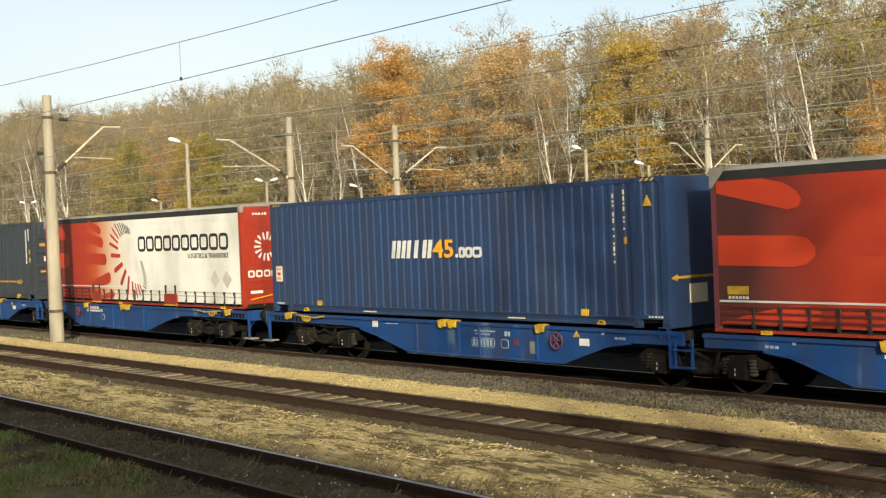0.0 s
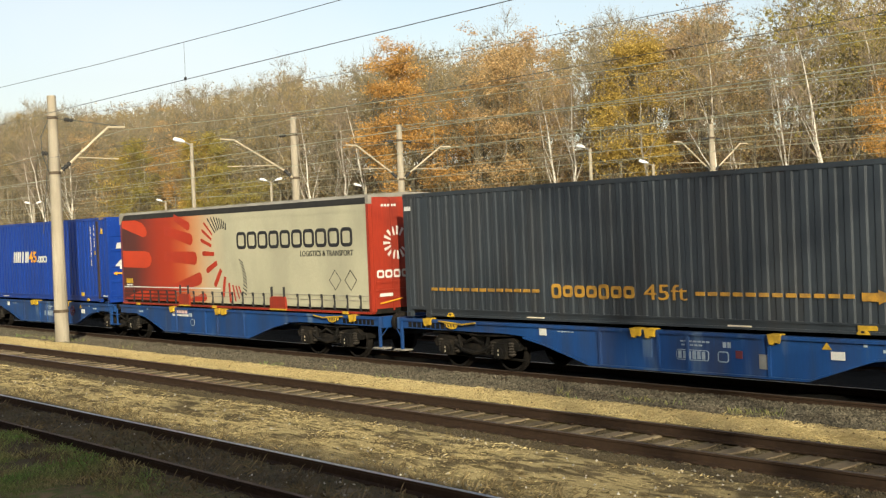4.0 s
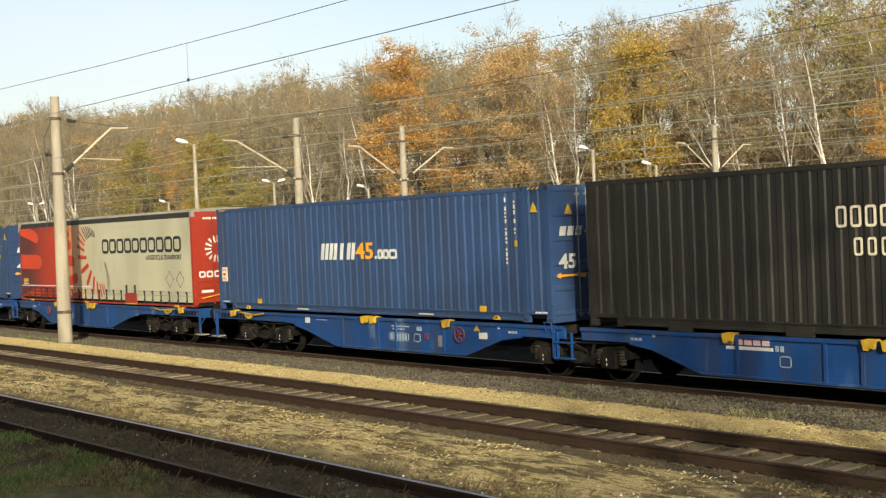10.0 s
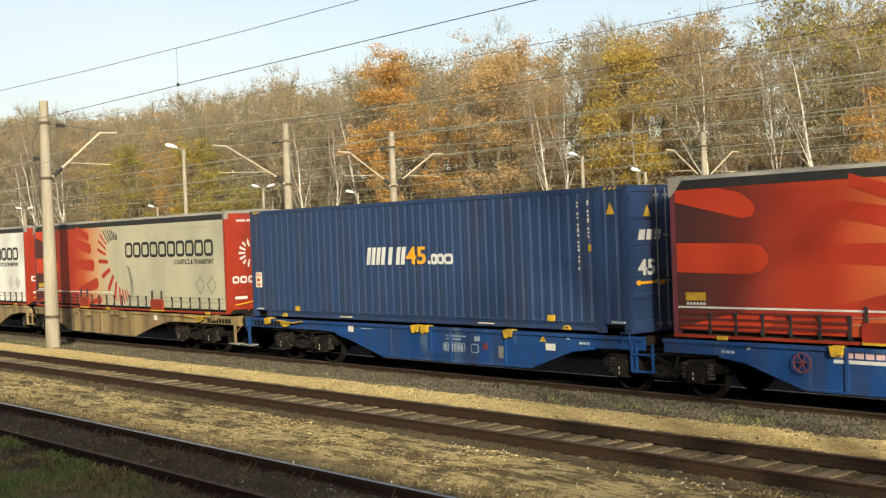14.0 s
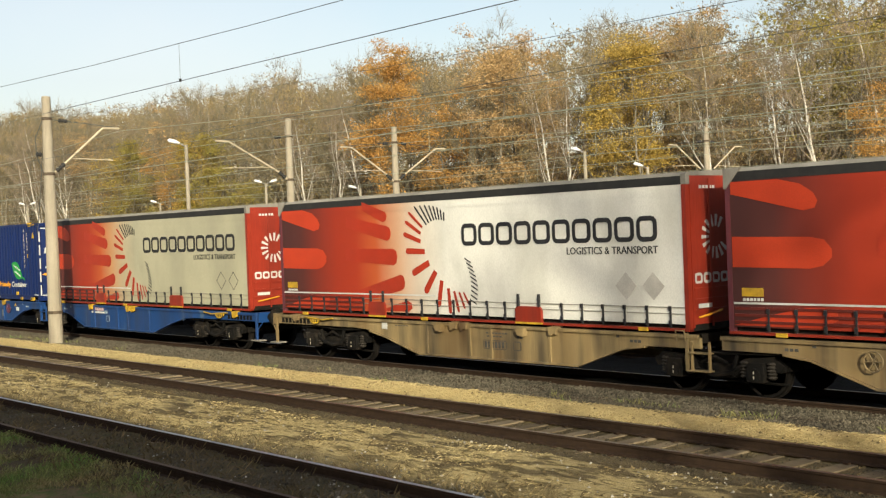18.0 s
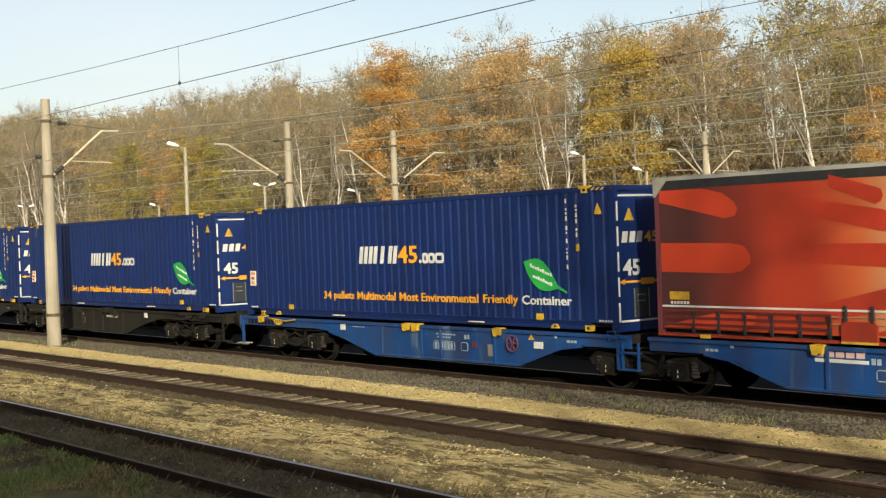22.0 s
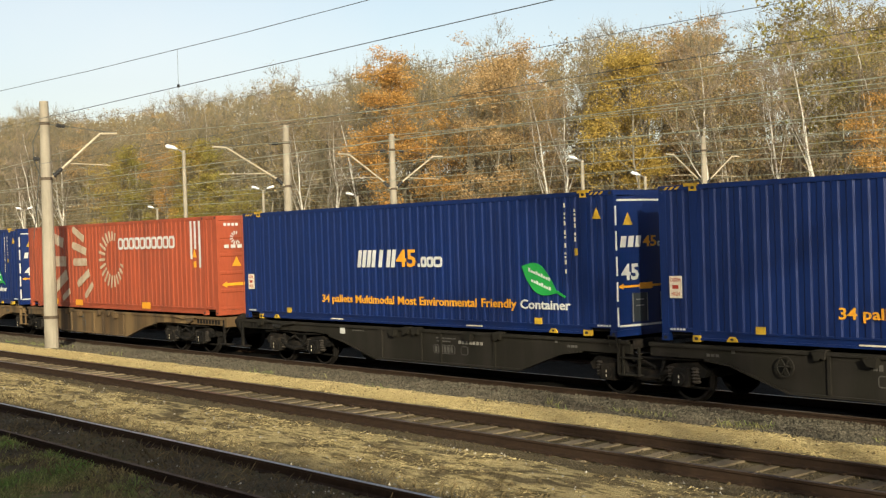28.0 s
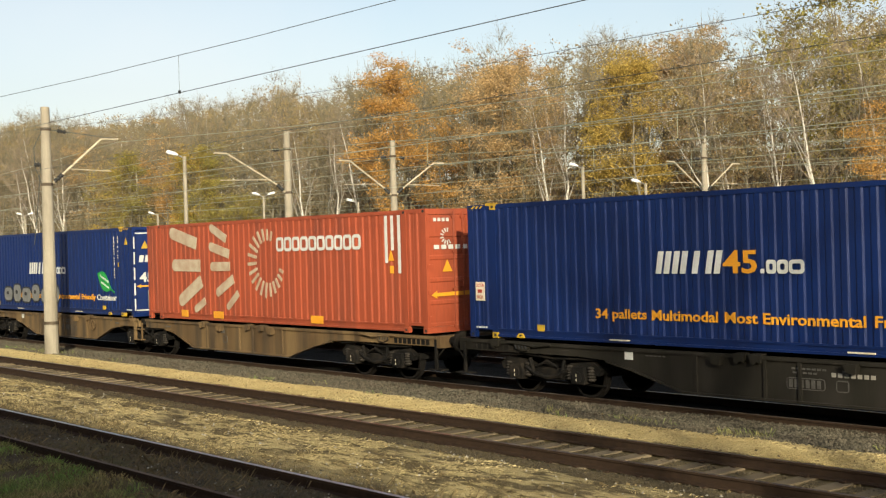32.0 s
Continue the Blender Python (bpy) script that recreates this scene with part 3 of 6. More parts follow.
def catenary(y, zc, zm, droppers, mat, r=0.008, support=-39.6, sag=0.45):
    """Contact wire and sagging messenger wire, 60 m from mast to mast."""
    t = thing("overhead_wire", "overhead contact wire hung from a sagging messenger wire", "overhead wire", "overhead wires", "structure", at=pose(0, y, 0))
    part("contact_wire", Shell().tube([(-700, 0, zc), (-100, 0, zc), (-40, 0, zc), (0, 0, zc), (80, 0, zc)], r, 5), mat, t)

    def high(x):
        u = ((x - support) / 60.0) % 1.0
        return zm - sag * 4 * u * (1 - u)
    part("messenger_wire", Shell().tube([(x, 0, high(x)) for x in range(-700, 81, 5)], r * 0.9, 5), mat, t)
    for x in droppers:
        part("dropper", Shell().tube([(x, 0, zc), (x, 0, high(x))], r * 0.6, 4), mat, t)
        part("wire_clamp", Shell().box(x - 0.018, x + 0.018, -0.014, 0.014, zc - 0.012, zc + 0.035), M_RUBBER, t)


catenary(TRACK3_Y, 5.69, 7.04, [-17.0, -7.8], M_WIRE, 0.0058, -39.0, 0.84)
catenary(TRACK2_Y, 5.76, 7.15, [], M_WIRE, 0.0058, -39.0, 0.84)
catenary(TRACK_Y, 5.75, 7.15, [], M_WIREGREEN, 0.011, -39.6, 0.8)
for yy in (25.2, 33.0, 38.6, 50.0, 56.6):
    catenary(yy, 5.75, 7.15, [-30.0, -20.0, -50.0], M_WIREGREEN, 0.011, -43.0, 0.8)
for yy, zz in ((28.6, 8.05), (36.0, 8.0), (53.0, 8.0)):
    w = thing("feeder_wire", "long bare feeder wire along the masts", "overhead wire", "feeder wires", "structure", at=pose(0, yy, 0))
    part("strand", Shell().tube([(x, 0, zz - 0.5 * 4 * (((x + 43.0) / 60.0) % 1.0) * (1 - ((x + 43.0) / 60.0) % 1.0)) for x in range(-603, 81, 5)], 0.01, 4), M_WIREGREEN, w)


# ---- forest ----
M_BARK = material("grey_brown_bark", (0.24, 0.21, 0.16), (0.13, 0.11, 0.085), 0.9, 0, 3, (1, 1, 0.3), None, 0, 1, 20, 0.4, 20)
M_BIRCH = material("white_birch_bark", (0.66, 0.62, 0.54), (0.5, 0.46, 0.4), 0.8, 0, 4, (1, 1, 2.0), (0.06, 0.05, 0.045), 0.5, 3.0, 30)
M_TWIG = material("brown_twigs", (0.22, 0.19, 0.13), (0.145, 0.122, 0.082), 0.9, 0, 2, island=0.35)
M_TWIGPALE = material("pale_birch_twigs", (0.27, 0.215, 0.16), (0.19, 0.15, 0.11), 0.9, 0, 2, island=0.3)
M_RUSTLEAF = material("rust_orange_leaves", (0.5, 0.285, 0.085), (0.41, 0.22, 0.065), 0.75, 0, 0.6, island=0.45, translucent=0.25)
M_PEACHLEAF = material("pale_copper_leaves", (0.46, 0.31, 0.15), (0.37, 0.24, 0.105), 0.75, 0, 0.6, island=0.45, translucent=0.2)
M_GOLDLEAF = material("golden_leaves", (0.45, 0.325, 0.085), (0.37, 0.25, 0.06), 0.75, 0, 0.6, island=0.45, translucent=0.25)
M_TANLEAF = material("tan_leaves", (0.33, 0.255, 0.125), (0.24, 0.18, 0.085), 0.8, 0, 0.6, island=0.45, translucent=0.2)
M_OLIVELEAF = material("olive_leaves", (0.25, 0.225, 0.055), (0.3, 0.225, 0.06), 0.75, 0, 0.6, island=0.45, translucent=0.25)


def sliver(s, p, w, thick, rnd):
    """A twig too thin to have sides: one narrow blade."""
    side = w.cross(Vector((rnd.gauss(0, 1), rnd.gauss(0, 1), rnd.gauss(0, 1)))).normalized() * thick
    s.add([p - side, p + side, p + w], [(0, 1, 2)])


def grow(seed, height, bark, leaf, leaves, size, spread=0.28, crown0=0.35, twigs=1800, fork=0.0, limb_count=26, branches=80, puff=(0.5, 1.1), stems=0):
    """A tree: bent tapered trunk, limbs, side branches, fine twigs and leaves held in layered clumps with gaps."""
    rnd = random.Random(seed)
    trunk, limbs, lf = Shell(), Shell(), Shell()
    pts, rad = [], []
    x = y = 0.0
    n = 9
    bend = rnd.uniform(0, 2 * math.pi)
    for i in range(n + 1):
        pts.append(Vector((x, y, height * 0.97 * i / n - (0.5 if i == 0 else 0))))
        rad.append(0.0085 * height * (1 - i / n) ** 0.8 + 0.012)
        x += rnd.uniform(-0.28, 0.28) + fork * math.cos(bend)
        y += rnd.uniform(-0.28, 0.28) + fork * math.sin(bend)
    trunk.tube(pts, rad, 7, False)

    def along(t):
        k = min(int(t * n), n - 1)
        return pts[k].lerp(pts[k + 1], t * n - k), rad[k] * (1 - (t * n - k)) + rad[k + 1] * (t * n - k)
    tips = []

    def bough(p, r, d, ln, into, wander=0.25):
        q = [p]
        for k in range(4):
            d = (d + Vector((rnd.uniform(-wander, wander), rnd.uniform(-wander, wander), rnd.uniform(-0.1, 0.25)))).normalized()
            q.append(q[-1] + d * ln / 4)
        into.tube(q, [r, r * 0.75, r * 0.5, r * 0.3, 0.006], 4, False)
        tips.extend((q[k].lerp(q[k + 1], rnd.random()), d, ln) for k in (1, 2, 2, 3, 3) for _ in range(2))
    # pale leaders that leave a birch's trunk steeply
    for i in range(stems):
        p, r = along(rnd.uniform(0.25, 0.55))
        a = rnd.uniform(0, 6.28)
        bough(p, r * 0.45, Vector((math.cos(a) * 0.55, math.sin(a) * 0.55, 1.2)).normalized(), height * rnd.uniform(0.3, 0.48), trunk, 0.18)
    for i in range(limb_count):
        t = crown0 + (0.97 - crown0) * (i / (limb_count - 1)) ** 0.9
        p, r = along(t)
        a = i * 2.4 + rnd.uniform(-0.5, 0.5)
        u = (t - crown0) / (0.97 - crown0)
        ln = height * spread * (0.3 + 0.45 * math.sin(math.pi * (0.18 + 0.72 * u))) * rnd.uniform(0.6, 1.4)
        bough(p, r * 0.5, Vector((math.cos(a), math.sin(a), rnd.uniform(0.45, 1.3))).normalized(), ln, limbs)
    ends = []
    for i in range(branches):
        p, d, ln = tips[rnd.randrange(len(tips))]
        w = (d + Vector((rnd.gauss(0, 0.55), rnd.gauss(0, 0.55), rnd.gauss(0.25, 0.4)))).normalized() * rnd.uniform(0.7, 1.7)
        limbs.tube([p, p + w * 0.55 + Vector((0, 0, 0.06)), p + w], [0.02, 0.014, 0.005], 3, False)
        ends += [(p + w * rnd.uniform(0.3, 1.0), w.normalized()) for _ in range(4)]
    for i in range(twigs):
        p, d = ends[rnd.randrange(len(ends))]
        w = (d + Vector((rnd.gauss(0, 0.55), rnd.gauss(0, 0.55), rnd.gauss(0.35, 0.45)))).normalized() * rnd.uniform(0.35, 1.15)
        sliver(limbs, p, w, rnd.uniform(0.007, 0.014), rnd)
        if i % 3 == 0:
            ends.append((p + w * 0.6, w.normalized()))
    clumps_of = [(p + d * 0.2, rnd.uniform(*puff)) for p, d in rnd.sample(ends, min(len(ends), 130))]
    for i in range(leaves):
        p, r = clumps_of[int(len(clumps_of) * rnd.random() ** 1.35)]
        c = p + Vector((rnd.gauss(0, r * 0.6), rnd.gauss(0, r * 0.6), rnd.gauss(0, r * 0.3)))
        if c.z < height * 0.1:
            continue
        a, b = Vector((rnd.gauss(0, 1), rnd.gauss(0, 1), rnd.gauss(0, 0.6))).normalized(), Vector((rnd.gauss(0, 1), rnd.gauss(0, 1), rnd.gauss(0, 1)))
        b = (b - a * b.dot(a)).normalized()
        k = size * rnd.uniform(0.6, 1.35)
        lf.add([c - a * k * 0.5, c + b * k * 0.5, c + a * k * 0.5], [(0, 1, 2)])
    t = thing("tree", "", "tree", "trees of the wood", at=pose(0, 0, -60))
    t["tall"], t["lean"] = max(v[2] for v in limbs.v), math.degrees(bend)
    part("trunk", trunk, bark, t, smooth=True)
    part("branchwork", limbs, M_TWIGPALE if bark is M_BIRCH else M_TWIG, t)
    if leaves:
        part("crown", lf, leaf, t)
    return t


KINDS = {
    "rust": [grow(11, 18, M_BARK, M_RUSTLEAF, 21000, 0.19, 0.32, 0.18, 700, puff=(0.6, 1.3)), grow(12, 16.5, M_BARK, M_RUSTLEAF, 9000, 0.19, 0.32, 0.18, 900)],
    "copper": [grow(15, 17, M_BARK, M_PEACHLEAF, 16000, 0.19, 0.36, 0.14, 800), grow(16, 16, M_BARK, M_PEACHLEAF, 8000, 0.18, 0.34, 0.2, 1000)],
    "gold": [grow(21, 18, M_BARK, M_GOLDLEAF, 20000, 0.19, 0.34, 0.14, 700, puff=(0.6, 1.3)), grow(22, 15, M_BARK, M_GOLDLEAF, 10000, 0.19, 0.34, 0.12, 800)],
    "tan": [grow(31, 17.5, M_BARK, M_TANLEAF, 3400, 0.17, 0.28, 0.26, 1500), grow(32, 18.5, M_BARK, M_TANLEAF, 1800, 0.16, 0.26, 0.3, 1800), grow(33, 12, M_BARK, M_TANLEAF, 4200, 0.17, 0.34, 0.12, 1200)],
    "olive": [grow(41, 12, M_BARK, M_OLIVELEAF, 9500, 0.18, 0.38, 0.08, 700), grow(42, 8, M_BARK, M_OLIVELEAF, 6500, 0.17, 0.44, 0.06, 600)],
    "bare": [grow(51, 19, M_BARK, M_TANLEAF, 500, 0.14, 0.26, 0.32, 2000), grow(52, 18, M_BARK, M_TANLEAF, 900, 0.14, 0.26, 0.28, 2000), grow(53, 17.5, M_BARK, M_TANLEAF, 200, 0.14, 0.24, 0.36, 2000)],
    "birch": [grow(61, 18.5, M_BIRCH, M_TANLEAF, 400, 0.12, 0.2, 0.42, 1800, 0.0, 20, 80, (0.5, 1.1), 3), grow(62, 17.5, M_BIRCH, M_GOLDLEAF, 600, 0.12, 0.22, 0.4, 1800, 0.22, 18, 80, (0.5, 1.1), 4),
              grow(63, 17, M_BIRCH, M_TANLEAF, 300, 0.12, 0.22, 0.42, 1800, 0.34, 18, 80, (0.5, 1.1), 5)],
    "shrub": [grow(71, 5.5, M_BARK, M_TANLEAF, 3200, 0.14, 0.5, 0.06, 1400), grow(72, 4.5, M_BARK, M_OLIVELEAF, 1800, 0.14, 0.5, 0.06, 1200), grow(73, 5.0, M_BARK, M_TANLEAF, 900, 0.14, 0.55, 0.06, 2200)],
}
FAR = [grow(81, 18, M_BARK, M_TANLEAF, 900, 0.36, 0.28, 0.1, 600, 0.0, 14, 50), grow(82, 18.5, M_BARK, M_TANLEAF, 1200, 0.36, 0.28, 0.08, 500, 0.0, 14, 50), grow(83, 17, M_BARK, M_TANLEAF, 700, 0.34, 0.26, 0.1, 700, 0.0, 14, 60)]
TREE_LABELS = {"rust": "tall oak with rust orange autumn leaves", "copper": "broad oak with pale copper autumn leaves", "gold": "tall tree with golden yellow autumn leaves", "tan": "thin tree with sparse tan leaves",
               "olive": "low leafy tree with olive yellow leaves", "bare": "bare brown tree with fine twigs", "birch": "slender white birch, nearly bare",
               "shrub": "tangled brown undergrowth shrub at the wood's edge"}
# how steeply the wood's top stands against the sky, along the line
EDGE_AT = [0.5, 0.61, 0.66, 0.69, 0.72, 0.76, 0.8, 0.87, 0.945, 1.01, 1.065, 1.105, 1.19, 1.247, 1.308, 1.36, 1.413, 1.497, 1.64, 1.71, 1.82, 1.93, 2.06, 2.23, 2.42, 2.6, 2.8]
EDGE_UP = [0.18, 0.18, 0.177, 0.168, 0.149, 0.177, 0.175, 0.167, 0.166, 0.149, 0.164, 0.155, 0.147, 0.16, 0.148, 0.134, 0.132, 0.143, 0.127, 0.123, 0.119, 0.114, 0.11, 0.106, 0.112, 0.1, 0.095]


def tree_height(x, y):
    return float(np.interp(-x / y, EDGE_AT, EDGE_UP)) * math.hypot(x, y) + EYE.z - ground_z(y)


def joined(name, pieces):
    """One mesh out of many placed meshes."""
    pts, idx, size, at = [], [], [], 0
    for me, m in pieces:
        co = np.empty(len(me.vertices) * 3, dtype=np.float32)
        me.vertices.foreach_get("co", co)
        r = np.array(m.to_3x3())
        pts.append(co.reshape(-1, 3) @ r.T + np.array(m.translation))
        vi = np.empty(len(me.loops), dtype=np.int32)
        me.loops.foreach_get("vertex_index", vi)
        idx.append(vi + at)
        lt = np.empty(len(me.polygons), dtype=np.int32)
        me.polygons.foreach_get("loop_total", lt)
        size.append(lt)
        at += len(me.vertices)
    pts, idx, size = np.concatenate(pts), np.concatenate(idx), np.concatenate(size)
    out = bpy.data.meshes.new(name)
    out.vertices.add(len(pts))
    out.vertices.foreach_set("co", pts.astype(np.float32).ravel())
    out.loops.add(len(idx))
    out.loops.foreach_set("vertex_index", idx)
    out.polygons.add(len(size))
    out.polygons.foreach_set("loop_start", (np.cumsum(size) - size).astype(np.int32))
    out.polygons.foreach_set("loop_total", size)
    out.update(calc_edges=True)
    out.materials.append(pieces[0][0].materials[0])
    return out


def plant():
    used = set()
    random.seed(26)

    def put(kind, x, y, share, which=None, lean=None):
        """lean: the way a bent trunk bends. share: how much of the height up to the wood's outline the tree fills; shrubs and low trees keep their own size."""
        base = KINDS[kind][which] if which is not None else random.choice(KINDS[kind])
        m = pose(x, y, ground_z(y) - 0.1, random.uniform(-3, 3), random.uniform(-3, 3), random.uniform(0, 360) if lean is None else lean - base["lean"])
        if base.name in used:
            t = copy_thing(base, m)
        else:
            used.add(base.name)
            t = base
            t.matrix_basis = m
        k = share if kind in ("shrub", "olive") else share * tree_height(x, y) / base["tall"] * (1.06 if kind == "bare" else 1.0)
        t.scale = (k, k, k)
        tagged(t, TREE_LABELS[kind])
    # chosen trees that stand out along the edge of the wood
    for kind, x, y, k, which in [("rust", -78.6, 62.5, 0.99, 0), ("rust", -74.5, 64, 0.9, 1), ("copper", -67.8, 62.8, 0.93, 0), ("copper", -64.8, 66, 0.8, 1), ("gold", -52.8, 62.8, 0.96, 0), ("gold", -56.0, 63.6, 0.72, 1),
                                 ("birch", -48.0, 63.6, 1.0, 0), ("birch", -47.0, 65.5, 0.9, 1), ("birch", -39.2, 63.0, 0.99, 2), ("birch", -43.3, 65.0, 0.9, 1), ("birch", -36.8, 66.0, 0.97, 1), ("olive", -42.0, 69.5, 1.45, 0),
                                 ("rust", -36.6, 63.4, 0.72, 1), ("birch", -60.5, 63.4, 0.85, 0), ("birch", -62.5, 64.6, 0.9, 1), ("birch", -58.8, 66.0, 0.9, 0), ("birch", -88.0, 63.4, 0.9, 0), ("birch", -92.5, 63.2, 0.85, 1),
                                 ("birch", -96.5, 64, 0.9, 0), ("birch", -85.0, 65, 0.92, 2), ("birch", -156, 63.5, 0.8, 2), ("birch", -148, 65, 0.9, 1),
                                 ("gold", -133.0, 62.8, 0.72, 1), ("olive", -127.0, 63, 1.05, 0), ("rust", -118.0, 63, 0.78, 1), ("gold", -112.0, 62.6, 0.78, 0), ("olive", -109.5, 62.4, 1.0, 0), ("olive", -101.5, 62.4, 0.95, 1), ("olive", -104.5, 62.2, 0.85, 1),
                                 ("copper", -124.0, 67, 0.93, 1), ("copper", -142.0, 66, 0.9, 1)]:
        put(kind, x, y, k, which, 229.4 if kind == "birch" and which else None)
    rows = ((65.0, 3.9, "tan bare tan bare bare tan bare tan bare", 0.97), (68.5, 3.9, "bare tan bare bare tan copper bare bare bare tan", 1.03), (73.0, 4.2, "bare tan bare bare copper bare", 1.05),
            (79.0, 4.4, "bare bare tan bare", 1.06), (62.6, 4.2, "shrub", 0.8), (66.5, 4.0, "shrub", 1.0))
    for y0, step, mix, k in rows:
        x = -y0 * 2.75
        while x < -y0 * 0.5:
            kinds = mix.split() if x > -98 or mix == "shrub" else "bare bare tan bare bare tan bare bare birch".split()
            put(random.choice(kinds), x + random.uniform(-1.5, 1.5), y0 + random.uniform(-1.5, 1.5), random.uniform(0.82, 1.0) * k)
            x += step
    # tall bare trees, unseen, added behind the station to cast thin shade across the line
    for x, y, k in ((25.0, -9.0, 1.2), (29.5, -9.5, 1.2)):
        if x < 27:
            t = grow(54, 19, M_BARK, M_TANLEAF, 600, 0.14, 0.26, 0.46, 1900, 0.0, 22, 80)
            t.matrix_basis = pose(x, y, ground_z(y) - 0.1)
            tagged(t, TREE_LABELS["bare"])
        else:
            t = copy_thing(t, pose(x, y, ground_z(y) - 0.1, 0, 0, 130))
        t.scale = (k, k, k)
    # the depth of the wood, past the trees that can be told apart
    spots = []
    for y0, step in ((84.0, 3.2), (90.0, 3.4), (97.0, 3.6), (105.0, 3.8), (115.0, 4.2)):
        x = -y0 * 2.75
        while x < -y0 * 0.5:
            y = y0 + random.uniform(-2, 2)
            m = pose(x + random.uniform(-1.5, 1.5), y, ground_z(y) - 0.1, random.uniform(-3, 3), random.uniform(-3, 3), random.uniform(0, 360))
            base = random.choice(FAR)
            spots.append((base, m @ Matrix.Scale(random.uniform(0.82, 1.0) * tree_height(x, y) / base["tall"], 4)))
            x += step
    wood = thing("distant_wood", "deep brown autumn wood of thin trees", "wood", kind="stuff")
    for name in ("trunk", "branchwork", "crown"):
        ms = [([o for o in t.children if o.name.startswith(name)][0].data, m) for t, m in spots]
        o = part(name, joined(name, ms), None, wood)
        tagged(o, kind="stuff")
    for t in FAR:
        for o in list(t.children):
            bpy.data.objects.remove(o)
        bpy.data.objects.remove(t)


plant()


# ---- wagons ----
def bogie(wagon, x, name="bogie"):
    """Two-axle bogie with cast side frames, axle boxes, coil springs and two turning wheelsets."""
    s = Shell()
    top = [(-1.45, 0.62), (-1.25, 0.78), (-0.62, 0.72), (-0.35, 0.6), (0.35, 0.6), (0.62, 0.72), (1.25, 0.78), (1.45, 0.62)]
    low = [(1.38, 0.5), (0.62, 0.56), (0.4, 0.36), (-0.4, 0.36), (-0.62, 0.56), (-1.38, 0.5)]
    for y0, y1 in ((-1.08, -0.94), (0.94, 1.08)):
        s.slab(top + low, y0, y1)
    s.box(-0.3, 0.3, -0.94, 0.94, 0.42, 0.78)
    for e in (-1, 1):
        s.box(e * 1.42 - 0.06, e * 1.42 + 0.06, -0.94, 0.94, 0.52, 0.66)
    s.tube([(0, 0, 0.7), (0, 0, 0.95)], 0.25, 12)
    b = part(name, s, M_BOGIE, wagon, at=pose(x, 0, 0))
    for y in (-1.06, 1.06):
        d = 1 if y > 0 else -1
        for e in (-0.9, 0.9):
            part("axle_box", Shell().slab([(e - 0.17, 0.32), (e + 0.17, 0.32), (e + 0.2, 0.45), (e + 0.15, 0.66), (e - 0.15, 0.66), (e - 0.2, 0.45)], y - 0.12, y + 0.12).tube([(e, y, 0.46), (e, y + d * 0.16, 0.46)], 0.12, 12), M_BOGIE, b)
            for z in (0.385, 0.475):
                part("bearing_mark", Shell().box(e - 0.009, e + 0.009, y + d * 0.16 - 0.004, y + d * 0.16 + 0.006, z, z + 0.05), M_LABEL, b)
            for k in (-0.29, 0.29):
                q = Shell()
                prof = [(0.38 + 0.03 * i, 0.095 if i % 2 else 0.06) for i in range(11)]
                q.tube([(e + k, y, h) for h, g in prof], [g for h, g in prof], 10)
                part("coil_spring", q, M_SPRING, b)
    for y in (-1.13, 1.13):
        part("link_rod", Shell().tube([(-0.62, y, 0.6), (-0.35, y, 0.46), (0.0, y, 0.4), (0.35, y, 0.46), (0.62, y, 0.6)], 0.05, 6).tube([(-0.3, y, 0.62), (0.0, y, 0.74), (0.3, y, 0.62)], 0.03, 6), M_BOGIE, b)
        for e in (-1, 1):
            part("damper", Shell().tube([(e * 0.5, y, 0.78), (e * 0.38, y, 0.42)], 0.04, 6), M_BOGIE, b)
        part("air_pipe", Shell().tube([(-1.4, y, 0.82), (-0.7, y, 0.86), (0.2, y, 0.8), (1.4, y, 0.84)], 0.022, 5), M_BOGIE, b)
    part("brake_rigging", Shell().tube([(-1.4, -0.86, 0.3), (1.4, -0.86, 0.27)], 0.025, 6).tube([(-0.25, -0.9, 0.55), (-0.42, -0.86, 0.25)], 0.03, 6).tube([(0.25, -0.9, 0.55), (0.42, -0.86, 0.25)], 0.03, 6), M_BOGIE, b)
    for e in (-0.9, 0.9):
        w = Shell().tube([(0, -1.05, 0), (0, 1.05, 0)], 0.085, 10)
        for y in (-0.75, 0.75):
            d = 1 if y > 0 else -1
            prof = [(y - d * 0.05, 0.2), (y - d * 0.07, 0.40), (y - d * 0.07, 0.49), (y - d * 0.035, 0.49), (y - d * 0.03, 0.46), (y + d * 0.07, 0.452), (y + d * 0.07, 0.40), (y + d * 0.01, 0.38), (y + d * 0.0, 0.2)]
            w.tube([(0, a, 0) for a, r in prof], [r for a, r in prof], 28)
        part("wheelset", w, M_WHEEL, b, at=pose(e, 0, 0.462))
    return b


def beam_outline(u0):
    """Fish-bellied side beam, measured from the middle joint outwards."""
    return [(u0, 1.13), (u0, 0.87), (1.55, 0.87), (2.1, 0.8), (3.35, 0.39), (8.35, 0.37), (9.65, 0.72), (10.3, 0.85), (11.0, 0.89), (14.55, 0.89), (14.55, 1.13)]


